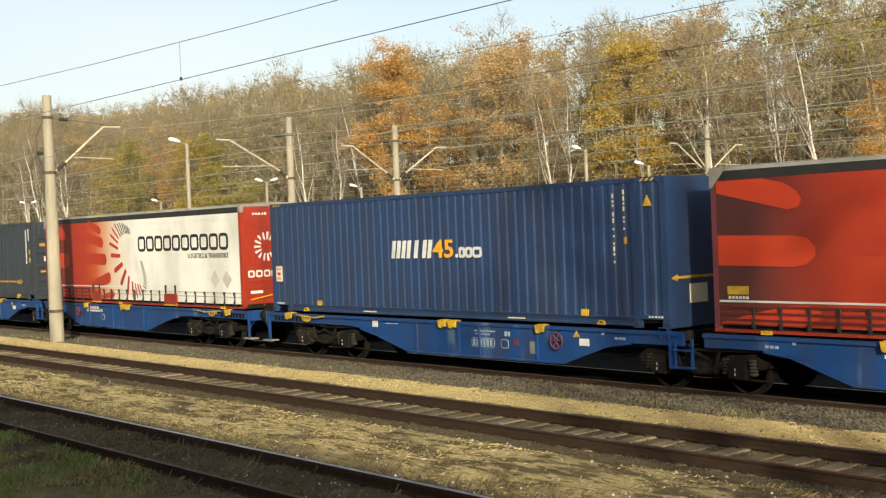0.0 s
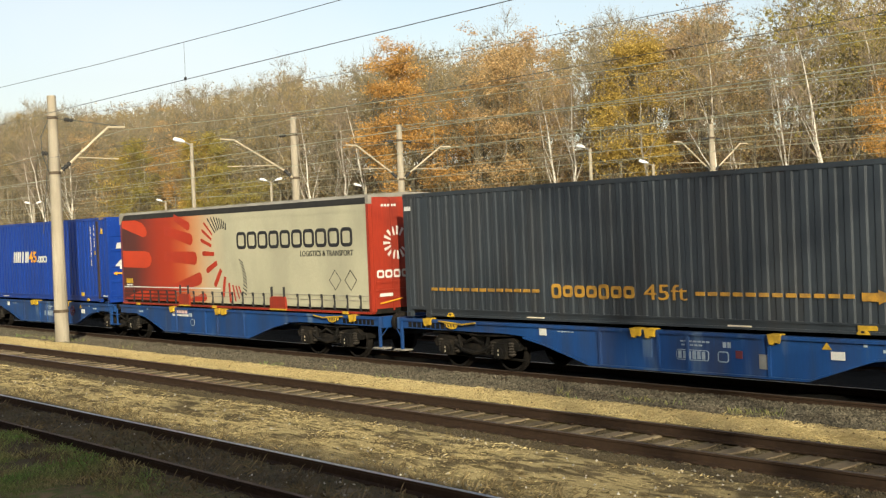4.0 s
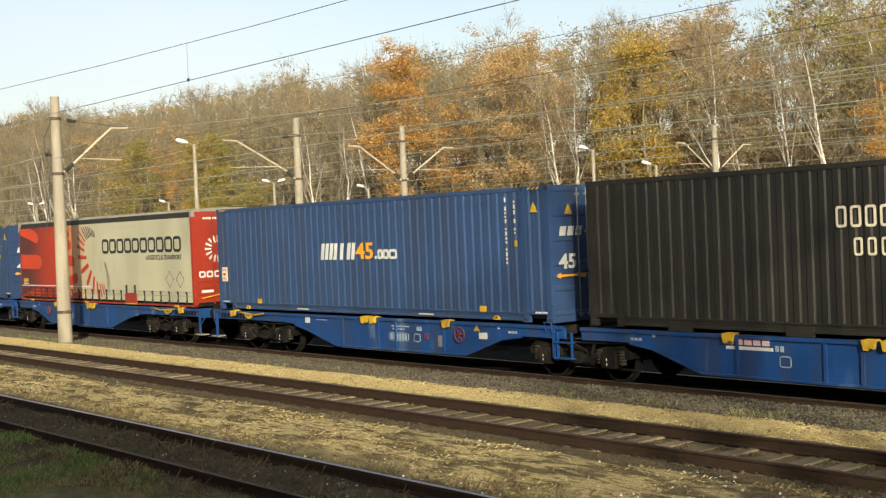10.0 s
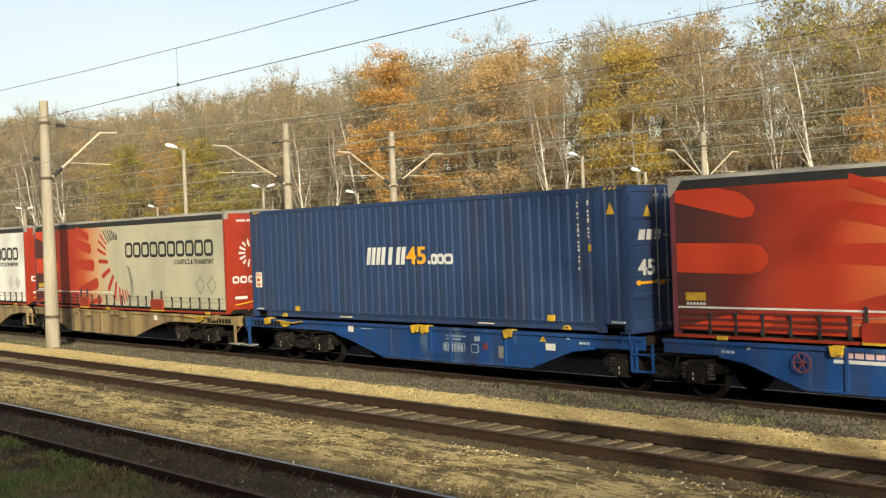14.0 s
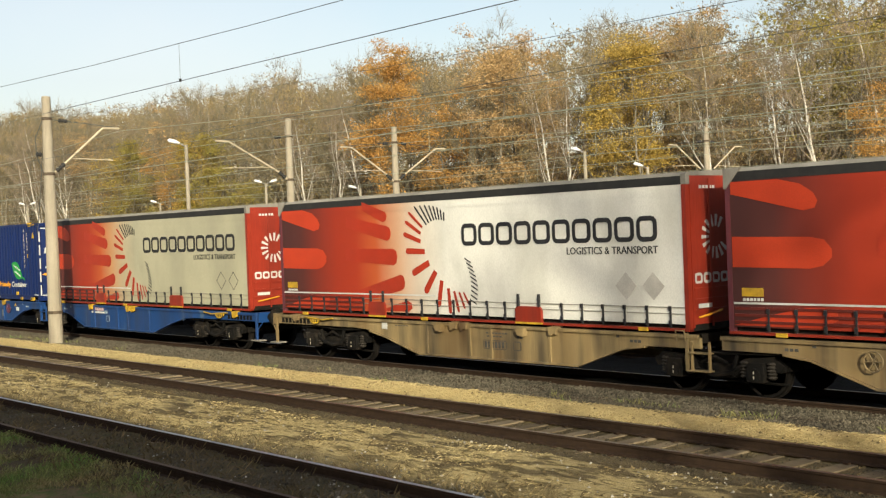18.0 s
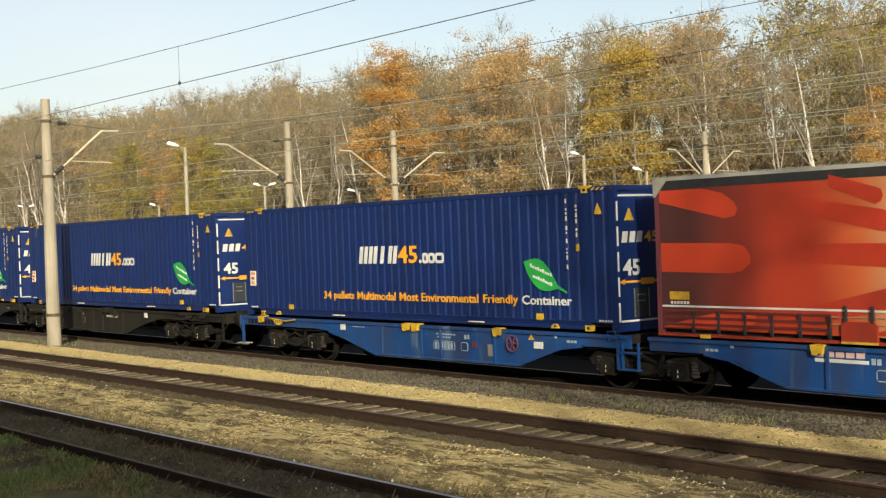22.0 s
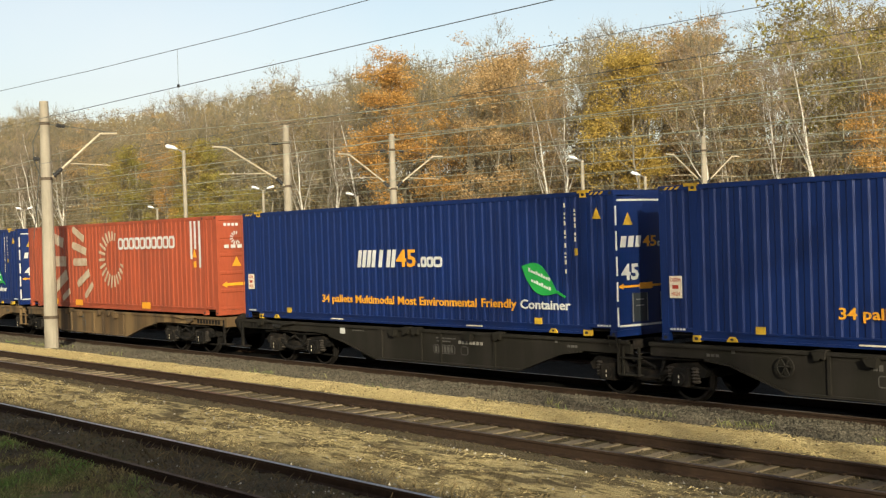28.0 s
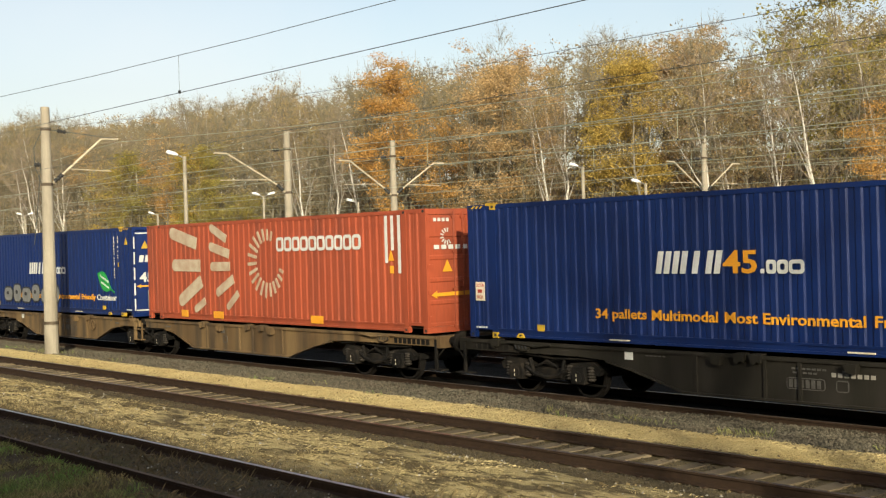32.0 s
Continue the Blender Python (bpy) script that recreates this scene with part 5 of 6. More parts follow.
def smooth_end(c, mat):
    """The bowed front wall of a container: white outline, marks, an arrow band and two hatches."""
    x = LENGTH
    part("end_sill", Shell().box(x - 0.12, x, -DEEP + 0.1, DEEP - 0.1, 0.0, 0.13), mat, c)
    part("end_header", Shell().box(x - 0.12, x, -DEEP + 0.1, DEEP - 0.1, HIGH - 0.1, HIGH), mat, c)
    bowed(part("front_wall", bowed_strip(Shell(), -1.15, 1.15, 0.13, HIGH - 0.1, 0.0), mat, c, "smooth bowed front wall"))
    for z in (0.2, HIGH - 0.2):
        bowed(part("reflective_strip", bowed_strip(Shell(), -1.1, 1.1, z - 0.02, z + 0.02), M_WHITE, c, "white reflective outline"))
    bowed(part("reflective_strip", Shell().box(x - 0.004, x + 0.006, 1.02, 1.06, 1.6, 2.6), M_WHITE, c))
    s = Shell()
    for k in range(5):
        s.box(x - 0.01, x + 0.006, -1.215, -1.17, 0.2 + 0.5 * k, 0.58 + 0.5 * k)
    part("reflective_strip", s, M_WHITE, c, "white reflective dashes on the corner post")
    for y in (-0.78, 0.72):
        bowed(part("warning_triangle", Shell().plate([(y - 0.13, 2.2), (y + 0.13, 2.2), (y, 2.45)], x - 0.004, x + 0.006), M_YELLOW, c, "yellow warning triangle"))
    for k in range(3):
        y = -1.0 + 0.2 * k
        bowed(part("mark_shape", Shell().plate([(y, 1.76), (y + 0.14, 1.76), (y + 0.18, 1.98), (y + 0.04, 1.98)], x - 0.004, x + 0.006), M_WHITE, c, "white slanted owner mark"))
    bowed(words("45", 0.4, 0.22, M_AMBER, "size_number", c, -0.38, x, 1.76, "end", "bold amber number", 0.02))
    for k in range(3):
        t, q = Shell(), Shell()
        frame_glyph(t, 0.12 + 0.14 * k, 1.81, 0.12, 0.1, 0.03, -0.006, 0.0)
        q.add([(x - b, a, z) for a, b, z in t.v], t.f)
        bowed(part("mark_shape", q, M_WHITE, c, "white owner mark"))
    bowed(words("45", 0.46, 0.33, M_WHITE, "size_number", c, -0.98, x, 1.1, "end", "large white number", 0.03))
    s = bowed_strip(Shell(), -0.95, 0.95, 0.955, 1.0)
    for d in (-1, 1):
        s.plate([(d * 1.1, 0.978), (d * 0.94, 0.92), (d * 0.94, 1.035)][::d], x - 0.004, x + 0.006)
    bowed(part("arrow_mark", s, M_AMBER, c, "amber arrow band"))
    bowed(part("arrow_plate", bowed_strip(Shell(), -0.5, -0.14, 0.915, 1.04, 0.01), M_AMBER, c, "amber plate on the arrow band"))
    for y in (-0.72, 0.1):
        hatch = bowed(part("hatch", Shell().box(x - 0.004, x + 0.012, y, y + 0.42, 0.27, 0.84), M_DOORGREY, c, "dark recessed hatch"))
        q = Shell()
        for k in (0.0, 0.4):
            q.box(x, x + 0.02, y + k, y + k + 0.02, 0.27, 0.84)
        for z in (0.58, 0.7):
            q.box(x + 0.01, x + 0.03, y + 0.1, y + 0.3, z, z + 0.02)
        bowed(part("hatch_rail", q, M_STEEL, hatch, "bare metal hatch rails"))


def end_marks(c, arrow=True):
    x = LENGTH
    for y in (-0.65, 0.6):
        part("warning_triangle", Shell().plate([(y - 0.12, 2.28), (y + 0.12, 2.28), (y, 2.5)], x - 0.018, x - 0.008), M_YELLOW, c, "yellow warning triangle")
    words("45", 0.52, 0.32, M_WHITE, "size_number", c, -0.98, x - 0.015, 1.12, "end", "large white number", 0.03)
    s = Shell()
    for k in range(3):
        s.plate([(-0.95 + 0.24 * k, 1.82), (-0.77 + 0.24 * k, 1.82), (-0.72 + 0.24 * k, 2.02), (-0.9 + 0.24 * k, 2.02)], x - 0.018, x - 0.01)
    part("owner_mark", s, M_WHITE, c)
    if arrow:
        s = Shell().plate([(-1.12, 0.98), (-0.95, 0.92), (-0.95, 0.955), (-0.35, 0.955), (-0.35, 0.92), (-0.2, 0.92), (-0.2, 1.05), (-0.35, 1.05), (-0.35, 1.005), (-0.95, 1.005), (-0.95, 1.04)], x - 0.005, x + 0.01)
        part("arrow_mark", s, M_AMBER, c, "amber arrow band")


M_CREAM = material("faded_cream_print", (0.5, 0.42, 0.31), (0.42, 0.33, 0.23), 0.6, 0, 3, (1, 1, 1), (0.3, 0.1, 0.06), 0.35, 3.0)
M_PALEPINK = material("pale_pink_paint", (0.6, 0.42, 0.42), (0.5, 0.34, 0.34), 0.6, 0, 5)


def slate_container(mat, label, doors=True, lab=None):
    c = box_body(label, mat, worn_post=M_WORNPOST if mat is M_BRIGHT else None)
    wordmark(c)
    side_codes(c, lab)
    pads(c, (2.1, 11.45))
    if doors:
        door_end(c, mat, rod_mat=M_STEEL)
        end_marks(c)
    else:
        x = LENGTH
        part("end_panel", Shell().box(x - 0.06, x - 0.02, -DEEP + 0.08, DEEP - 0.08, 0.0, HIGH), mat, c)
        part("arrow_mark", Shell().plate([(-1.15, 0.95), (-0.95, 0.88), (-0.95, 0.93), (0.2, 0.93), (0.2, 0.98), (-0.95, 0.98), (-0.95, 1.02)], x - 0.02, x - 0.01), M_YELLOW, c, "yellow arrow")
        part("paper_label", Shell().box(x - 0.02, x - 0.01, -0.6, -0.05, 0.45, 0.82), M_LABEL, c)
    return c


def leaf_container(label, extra=False):
    c = box_body(label, M_NAVY, castings=M_YELLOW)
    wordmark(c)
    side_codes(c, M_LABEL)
    pads(c, (2.1, 11.45))
    words_line(SLOGAN, 7.2, 0.2, M_AMBER, "slogan_word", c, 3.74, -1.25, 0.5, "amber slogan lettering", 0.018)
    words("Container", 1.46, 0.2, M_WHITE, "slogan_word", c, 11.03, -1.25, 0.5, label="white slogan lettering", bold=0.018)
    o = []
    for i in range(20):
        t = i / 19
        o.append((11.12 + 1.02 * t, 1.41 - 0.56 * t - 0.33 * math.sin(math.pi * t ** 0.75)))
    for i in range(1, 19):
        t = 1 - i / 19
        o.append((11.12 + 1.02 * t, 1.41 - 0.56 * t + 0.31 * math.sin(math.pi * t ** 1.1)))
    leaf = part("leaf_emblem", Shell().slab(o, -1.262, -1.25), M_LEAFGREEN, c, "green leaf emblem")
    part("leaf_emblem", Shell().slab([(12.08, 0.86), (12.14, 0.9), (12.38, 0.78), (12.35, 0.75)], -1.262, -1.25), M_LEAFGREEN, c, "green leaf stem")
    s = Shell()
    for row, (x0, z0, count) in enumerate(((11.32, 1.3, 9), (11.4, 1.08, 8))):
        for k in range(count):
            a, z = x0 + 0.072 * k, z0 - 0.024 * k
            h = (0.075, 0.05, 0.05, 0.07, 0.05)[(k + row) % 5]
            s.slab([(a, z), (a + 0.05, z - 0.017), (a + 0.055, z - 0.017 + h), (a + 0.005, z + h)], -1.267, -1.26)
    tagged(part("leaf_script", s, M_WHITE, leaf, "pale unreadable leaf lettering"), kind="stuff")
    for x in (0.6, LENGTH - 0.95):
        part("yellow_cap", Shell().box(x, x + 0.32, -1.262, -1.2, HIGH - 0.03, HIGH + 0.03), M_YELLOW, c)
    smooth_end(c, M_NAVY)
    if extra:
        for k, (w, h, z) in enumerate(((0.9, 0.6, 0.62), (0.8, 0.75, 0.66), (0.95, 0.62, 0.6), (0.8, 0.7, 0.68), (0.9, 0.6, 0.6), (0.75, 0.7, 0.66))):
            x = 3.2 + 0.88 * k
            outline = part("spray_outline", Shell().slab(rounded(x, z, w, h, 0.26), -1.252, -1.245), M_INK, c, "dark spray paint outline")
            part("spray_paint", Shell().slab(rounded(x, z, w - 0.12, h - 0.12, 0.22), -1.256, -1.251), M_STEEL, outline, "pale silver spray paint")
            part("spray_paint", Shell().slab(rounded(x - 0.06, z + 0.04, w * 0.25, h * 0.2, 0.05), -1.258, -1.255), M_INK, outline)
    return c


def sunburst(c, cx, cz, y, red, dark):
    """A ring of rays: thin dark ones on top, broad red ones round the side, thin ones below and a curved column of dashes."""
    def ray(angle, inner, outer, w, mat, tip):
        q = radians(angle)
        dx, dz = math.cos(q), math.sin(q)
        o = [(inner, -w * 0.85), (outer - tip, -w), (outer - tip * 0.3, -w * 0.75), (outer, -w * 0.2), (outer, w * 0.2), (outer - tip * 0.3, w * 0.75), (outer - tip, w), (inner, w * 0.85)]
        part("ray", Shell().slab([(cx + u * dx - v * dz, cz + u * dz + v * dx) for u, v in o], y - 0.004, y), mat, c)
    for k in range(10):
        t = k / 9
        x, z = cx + 0.66 + 0.2 * math.sin(t * 2.4), cz - 0.15 - 0.92 * t
        part("dash", Shell().slab([(x, z + 0.028), (x, z - 0.004), (x + 0.21, z - 0.104), (x + 0.21, z - 0.072)], y - 0.004, y), dark, c)
    for k in range(8):
        t = k / 7
        ray(134 - 44 * t, 0.9 - 0.18 * t, 1.52 - 0.6 * t ** 0.8, 0.024, dark, 0.03)
    for angle, inner, outer, w in ((143, 0.98, 1.6, 0.036), (152, 0.96, 1.6, 0.045), (163, 0.9, 1.56, 0.056), (178, 0.72, 1.42, 0.07), (202, 0.62, 1.3, 0.085), (231, 0.56, 1.2, 0.085), (257, 0.66, 1.28, 0.07),
                                   (275, 0.82, 1.4, 0.055), (287, 0.92, 1.42, 0.042), (296, 1.0, 1.42, 0.034), (303, 1.08, 1.42, 0.028)):
        ray(angle, inner, outer, w, red, 0.08)


def tarp_material(name, pale):
    m = material(name, pale, tuple(v * 0.86 for v in pale), 0.55, 0, 0.7, (1, 1, 0.5), (0.2, 0.195, 0.15), 0.4, 0.7, 60, 0.15, 3.0)
    n, l = m.node_tree.nodes, m.node_tree.links
    b = n["Principled BSDF"]
    src = b.inputs["Base Color"].links[0].from_socket
    at, sep = n.new("ShaderNodeTexCoord"), n.new("ShaderNodeSeparateXYZ")
    l.new(at.outputs["Object"], sep.inputs[0])
    r = n.new("ShaderNodeMapRange")
    r.inputs[2].default_value = LENGTH
    l.new(sep.outputs[0], r.inputs[0])
    def ramp(stops):
        k = n.new("ShaderNodeValToRGB")
        e = k.color_ramp.elements
        for i, (x, col) in enumerate(stops):
            q = e[i] if i < 2 else e.new(x / LENGTH)
            q.position, q.color = x / LENGTH, (*col, 1)
        l.new(r.outputs[0], k.inputs[0])
        return k.outputs[0]
    red = ramp(((0.4, (0.3, 0.03, 0.01)), (2.6, (0.3, 0.028, 0.01)), (3.4, (0.34, 0.033, 0.011)), (4.3, (0.43, 0.09, 0.025)), (5.1, (0.48, 0.21, 0.075)), (6.2, (0.48, 0.35, 0.21))))
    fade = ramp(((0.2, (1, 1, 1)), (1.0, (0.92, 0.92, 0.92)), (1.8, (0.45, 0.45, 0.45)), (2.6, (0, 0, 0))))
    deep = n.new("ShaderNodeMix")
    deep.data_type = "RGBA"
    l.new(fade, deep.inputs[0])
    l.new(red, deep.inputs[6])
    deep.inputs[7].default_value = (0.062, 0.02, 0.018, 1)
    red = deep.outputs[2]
    cover = ramp(((4.2, (1, 1, 1)), (5.2, (0.75, 0.75, 0.75)), (6.8, (0, 0, 0))))
    mx = n.new("ShaderNodeMix")
    mx.data_type = "RGBA"
    l.new(cover, mx.inputs[0])
    l.new(src, mx.inputs[6])
    l.new(red, mx.inputs[7])
    l.new(mx.outputs[2], b.inputs["Base Color"])
    return m


def curtain_body(label, tarp, dirty=False):
    """Swap body with a printed side curtain, straps and a red steel end."""
    c = thing("swap_body", label, "swap body", "containers of the train", at=pose(0, 0, 0))
    z0, z1 = 0.13, 2.74
    for d in (-1, 1):
        y = d * 1.25
        s = Shell()
        nx = 70
        for i in range(nx + 1):
            x = 0.1 + (LENGTH - 0.2) * i / nx
            for z in (z0, 0.35, 0.9, 1.8, z1):
                k = 0.012 * math.sin(x * 5.3 + z) * (1 - abs(z - 1.3) / 1.6) + 0.01 * noise.noise((x * 0.8, z * 0.9, d))
                s.v.append((x, y + d * (0.2 * k - 0.006), z))
        s.f = [(i * 5 + j, (i + 1) * 5 + j, (i + 1) * 5 + j + 1, i * 5 + j + 1) if d < 0 else (i * 5 + j, i * 5 + j + 1, (i + 1) * 5 + j + 1, (i + 1) * 5 + j) for i in range(nx) for j in range(4)]
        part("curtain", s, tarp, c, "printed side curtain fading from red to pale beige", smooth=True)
        part("top_rail", Shell().box(0, LENGTH, min(y, y - d * 0.1), max(y, y - d * 0.1), z1, 2.9), M_RUBBER, c, "black curtain rail")
        part("bottom_rail", Shell().box(0, LENGTH, min(y + d * 0.01, y - d * 0.1), max(y + d * 0.01, y - d * 0.1), 0.0, 0.05), M_RED, c)
        for x in (0, LENGTH - 0.1):
            part("corner_post", Shell().box(x, x + 0.1, min(y + d * 0.005, y - d * 0.12), max(y + d * 0.005, y - d * 0.12), 0.0, z1), M_RED if x else M_PINK, c)
    s = Shell().plate([(-1.255, 2.9), (-1.2, 2.97), (0, 3.02), (1.2, 2.97), (1.255, 2.9)], 0.0, LENGTH)
    part("roof", s, M_ROOFGREY, c, "grey sagging tarpaulin roof edge")
    for x in (-0.02, LENGTH - 0.1):
        part("roof_corner", Shell().box(x, x + 0.12, -1.262, -1.15, 2.74, 2.94) if x > 1 else Shell().slab([(x, 2.6), (x + 0.05, 2.6), (x + 0.36, 2.96), (x, 2.96)], -1.27, -1.15), M_ROOFGREY, c)
    part("floor", Shell().box(0, LENGTH, -1.15, 1.15, 0.0, 0.12), M_BOGIE, c)
    part("end_panel", Shell().box(0.0, 0.04, -1.2, 1.2, 0.1, 2.85), M_TARP_RED, c)
    # artwork
    y = -1.25
    for x, z, w, t, back in ((4.7, 2.44, 0.14, 16, 0.98), (4.84, 2.03, 0.18, 10, 1.8), (5.06, 1.46, 0.2, 2, 2.1), (5.32, 0.85, 0.19, -11, 2.2)):
        q = Shell()
        dz = math.tan(radians(-t)) * back
        q.slab([(x - back, z - dz - w * 0.75), (x - 0.15, z - w), (x - 0.04, z - w * 0.7), (x, z), (x - 0.04, z + w * 0.7), (x - 0.15, z + w), (x - back, z - dz + w * 0.75)], y - 0.003, y)
        part("broad_ray", q, M_PRINTRED, c, "broad red printed ray")
    for o in ([(0.12, 2.72), (1.1, 2.72), (1.55, 2.62), (1.8, 2.46), (1.88, 2.32), (1.82, 2.2), (1.6, 2.16), (0.12, 2.5)],
              [(0.12, 1.74), (1.7, 1.71), (1.98, 1.66), (2.12, 1.5), (2.12, 1.36), (1.95, 1.22), (1.7, 1.17), (0.12, 1.2)],
              [(0.12, 0.16), (1.9, 0.16), (2.2, 0.3), (2.2, 0.42), (1.95, 0.5), (1.6, 0.5), (0.9, 0.36)]):
        part("fore_ray", Shell().slab(o, y - 0.003, y), M_BRIGHTRED, c, "bright red printed ray")
    part("broad_ray", Shell().slab([(4.3, 0.16), (5.42, 0.16), (5.56, 0.24), (5.54, 0.36), (5.4, 0.42), (5.2, 0.38)], y - 0.003, y), M_PRINTRED, c, "broad red printed ray")
    sunburst(c, 6.82, 1.55, y - 0.004, M_PRINTRED, M_INK)
    for k in range(10):
        s = Shell()
        frame_glyph(s, 7.4 + 0.26 + 0.567 * k, 1.94, 0.5, 0.49, 0.09, y - 0.012, y)
        part("mark_shape", s, M_INK, c, "black rounded owner mark")
    words("LOGISTICS & TRANSPORT", 2.38, 0.15, M_INK, "tagline", c, 10.64, y - 0.004, 1.46, label="small black tagline")
    for x in (12.2, 12.88):
        q = Shell()
        o = [(x - 0.27, 0.84), (x, 0.57), (x + 0.27, 0.84), (x, 1.11)]
        i = [(x - 0.24, 0.84), (x, 0.6), (x + 0.24, 0.84), (x, 1.08)]
        if dirty:
            q.slab(o, y - 0.01, y)
        else:
            q.add([(a, y - 0.01, b) for a, b in o + i], [(k, (k + 1) % 4, (k + 1) % 4 + 4, k + 4) for k in range(4)])
        part("placard_diamond", q, M_PLACARD if dirty else M_INK, c, "grey placard diamond")
    part("yellow_label", Shell().box(0.3, 0.75, y - 0.008, y, 0.68, 0.83), M_YELLOW, c)
    s = Shell()
    for k in range(6):
        s.box(0.32 + 0.075 * k, 0.37 + 0.075 * k, y - 0.008, y, 0.6, 0.65)
    tagged(part("small_mark", s, M_WHITE, c), kind="stuff")
    part("white_stripe", Shell().box(0.12, 6.4, y - 0.007, y, 0.54, 0.575), M_WHITE, c, "white printed stripe")
    for k, (a, b) in enumerate(((0.32, 0.333), (0.44, 0.453))):
        part("webbing", Shell().box(2.6, LENGTH - 0.1, y - 0.016, y + 0.02, a, b), M_ROOFGREY, c)
    # slats in a darker red that holds both their grime and their shade
    for z in (0.2, 0.32, 0.44):
        part("slat", Shell().box(0.14, 3.7, y - 0.02, y + 0.0, z, z + 0.05), M_TARP_RED, c)
    x = 0.85
    while x < LENGTH - 0.25:
        if not (3.75 < x < 4.65 or 8.95 < x < 10.0):
            s = Shell().box(x - 0.014, x + 0.014, y - 0.03, y, 0.06, 0.46).box(x - 0.03, x + 0.03, y - 0.045, y - 0.02, 0.38, 0.47)
            s.box(x - 0.03, x + 0.03, y - 0.045, y - 0.02, 0.1, 0.2)
            part("strap", s, M_INK, c, "black strap and buckle")
        x += 0.565
    for a, b in ((3.9, 4.55), (9.1, 9.88)):
        part("stake_pocket", Shell().slab([(a, 0.05), (b, 0.05), (b, 0.32), (b - 0.06, 0.38), (a + 0.06, 0.38), (a, 0.32)], y - 0.05, y + 0.01), M_RED, c, "red steel pocket")
        for q in (a + 0.08, b - 0.08):
            part("stake", Shell().box(q - 0.02, q + 0.02, y - 0.05, y, 0.36, 0.64), M_INK, c)
        part("yellow_hook", Shell().box(a, b, y - 0.06, y, 0.01, 0.05), M_YELLOW, c)
    for q in (1.0, 5.9, 12.5):
        part("yellow_hook", Shell().box(q, q + 0.22, y - 0.04, y, -0.02, 0.05), M_YELLOW, c)
    # red end facing down the line
    x = LENGTH
    part("end_wall", Shell().box(x - 0.03, x - 0.005, -1.13, 1.13, 0.06, 2.9), M_RED, c, "red steel end wall")
    s = Shell()
    for yy in (-1.13, -0.56, 0.0, 0.56, 1.1):
        s.box(x - 0.006, x + 0.02, yy - 0.02, yy + 0.02, 0.06, 2.85)
    for z in (0.35, 0.55, 0.75):
        s.box(x - 0.006, x + 0.025, -1.1, 1.1, z, z + 0.05)
    part("end_rib", s, M_RED, c)
    for k in range(8):
        s, t = Shell(), Shell()
        frame_glyph(t, -0.95 + 0.26 * k, 0.98, 0.22, 0.2, 0.05, -0.006, 0.0)
        s.add([(x + 0.004 - b, a, z) for a, b, z in t.v], t.f)
        part("mark_shape", s, M_WHITE, c, "white rounded owner mark")
    for k in range(12):
        s = Shell()
        q = radians(60 + 24 * k)
        s.plate([(-0.4 + 0.2 * math.cos(q - 0.1), 1.75 + 0.2 * math.sin(q - 0.1)), (-0.4 + 0.2 * math.cos(q + 0.1), 1.75 + 0.2 * math.sin(q + 0.1)), (-0.4 + 0.42 * math.cos(q + 0.09), 1.75 + 0.42 * math.sin(q + 0.09)), (-0.4 + 0.42 * math.cos(q - 0.09), 1.75 + 0.42 * math.sin(q - 0.09))], x - 0.004, x + 0.003)
        part("emblem_ray", s, M_WHITE, c, "white sun emblem ray")
    s = Shell()
    for k in range(5):
        s.box(x - 0.004, x + 0.003, -0.85 + 0.1 * k, -0.78 + 0.1 * k, 2.66, 2.72)
    s.box(x + 0.02, x + 0.03, -1.0, -0.6, 0.42, 0.5)
    tagged(part("small_mark", s, M_WHITE, c), kind="stuff")
    part("grab_bar", Shell().tube([(x + 0.03, -1.0, 0.25), (x + 0.08, -0.7, 0.3), (x + 0.03, -0.3, 0.35)], 0.02, 6), M_AMBER, c)
    return c


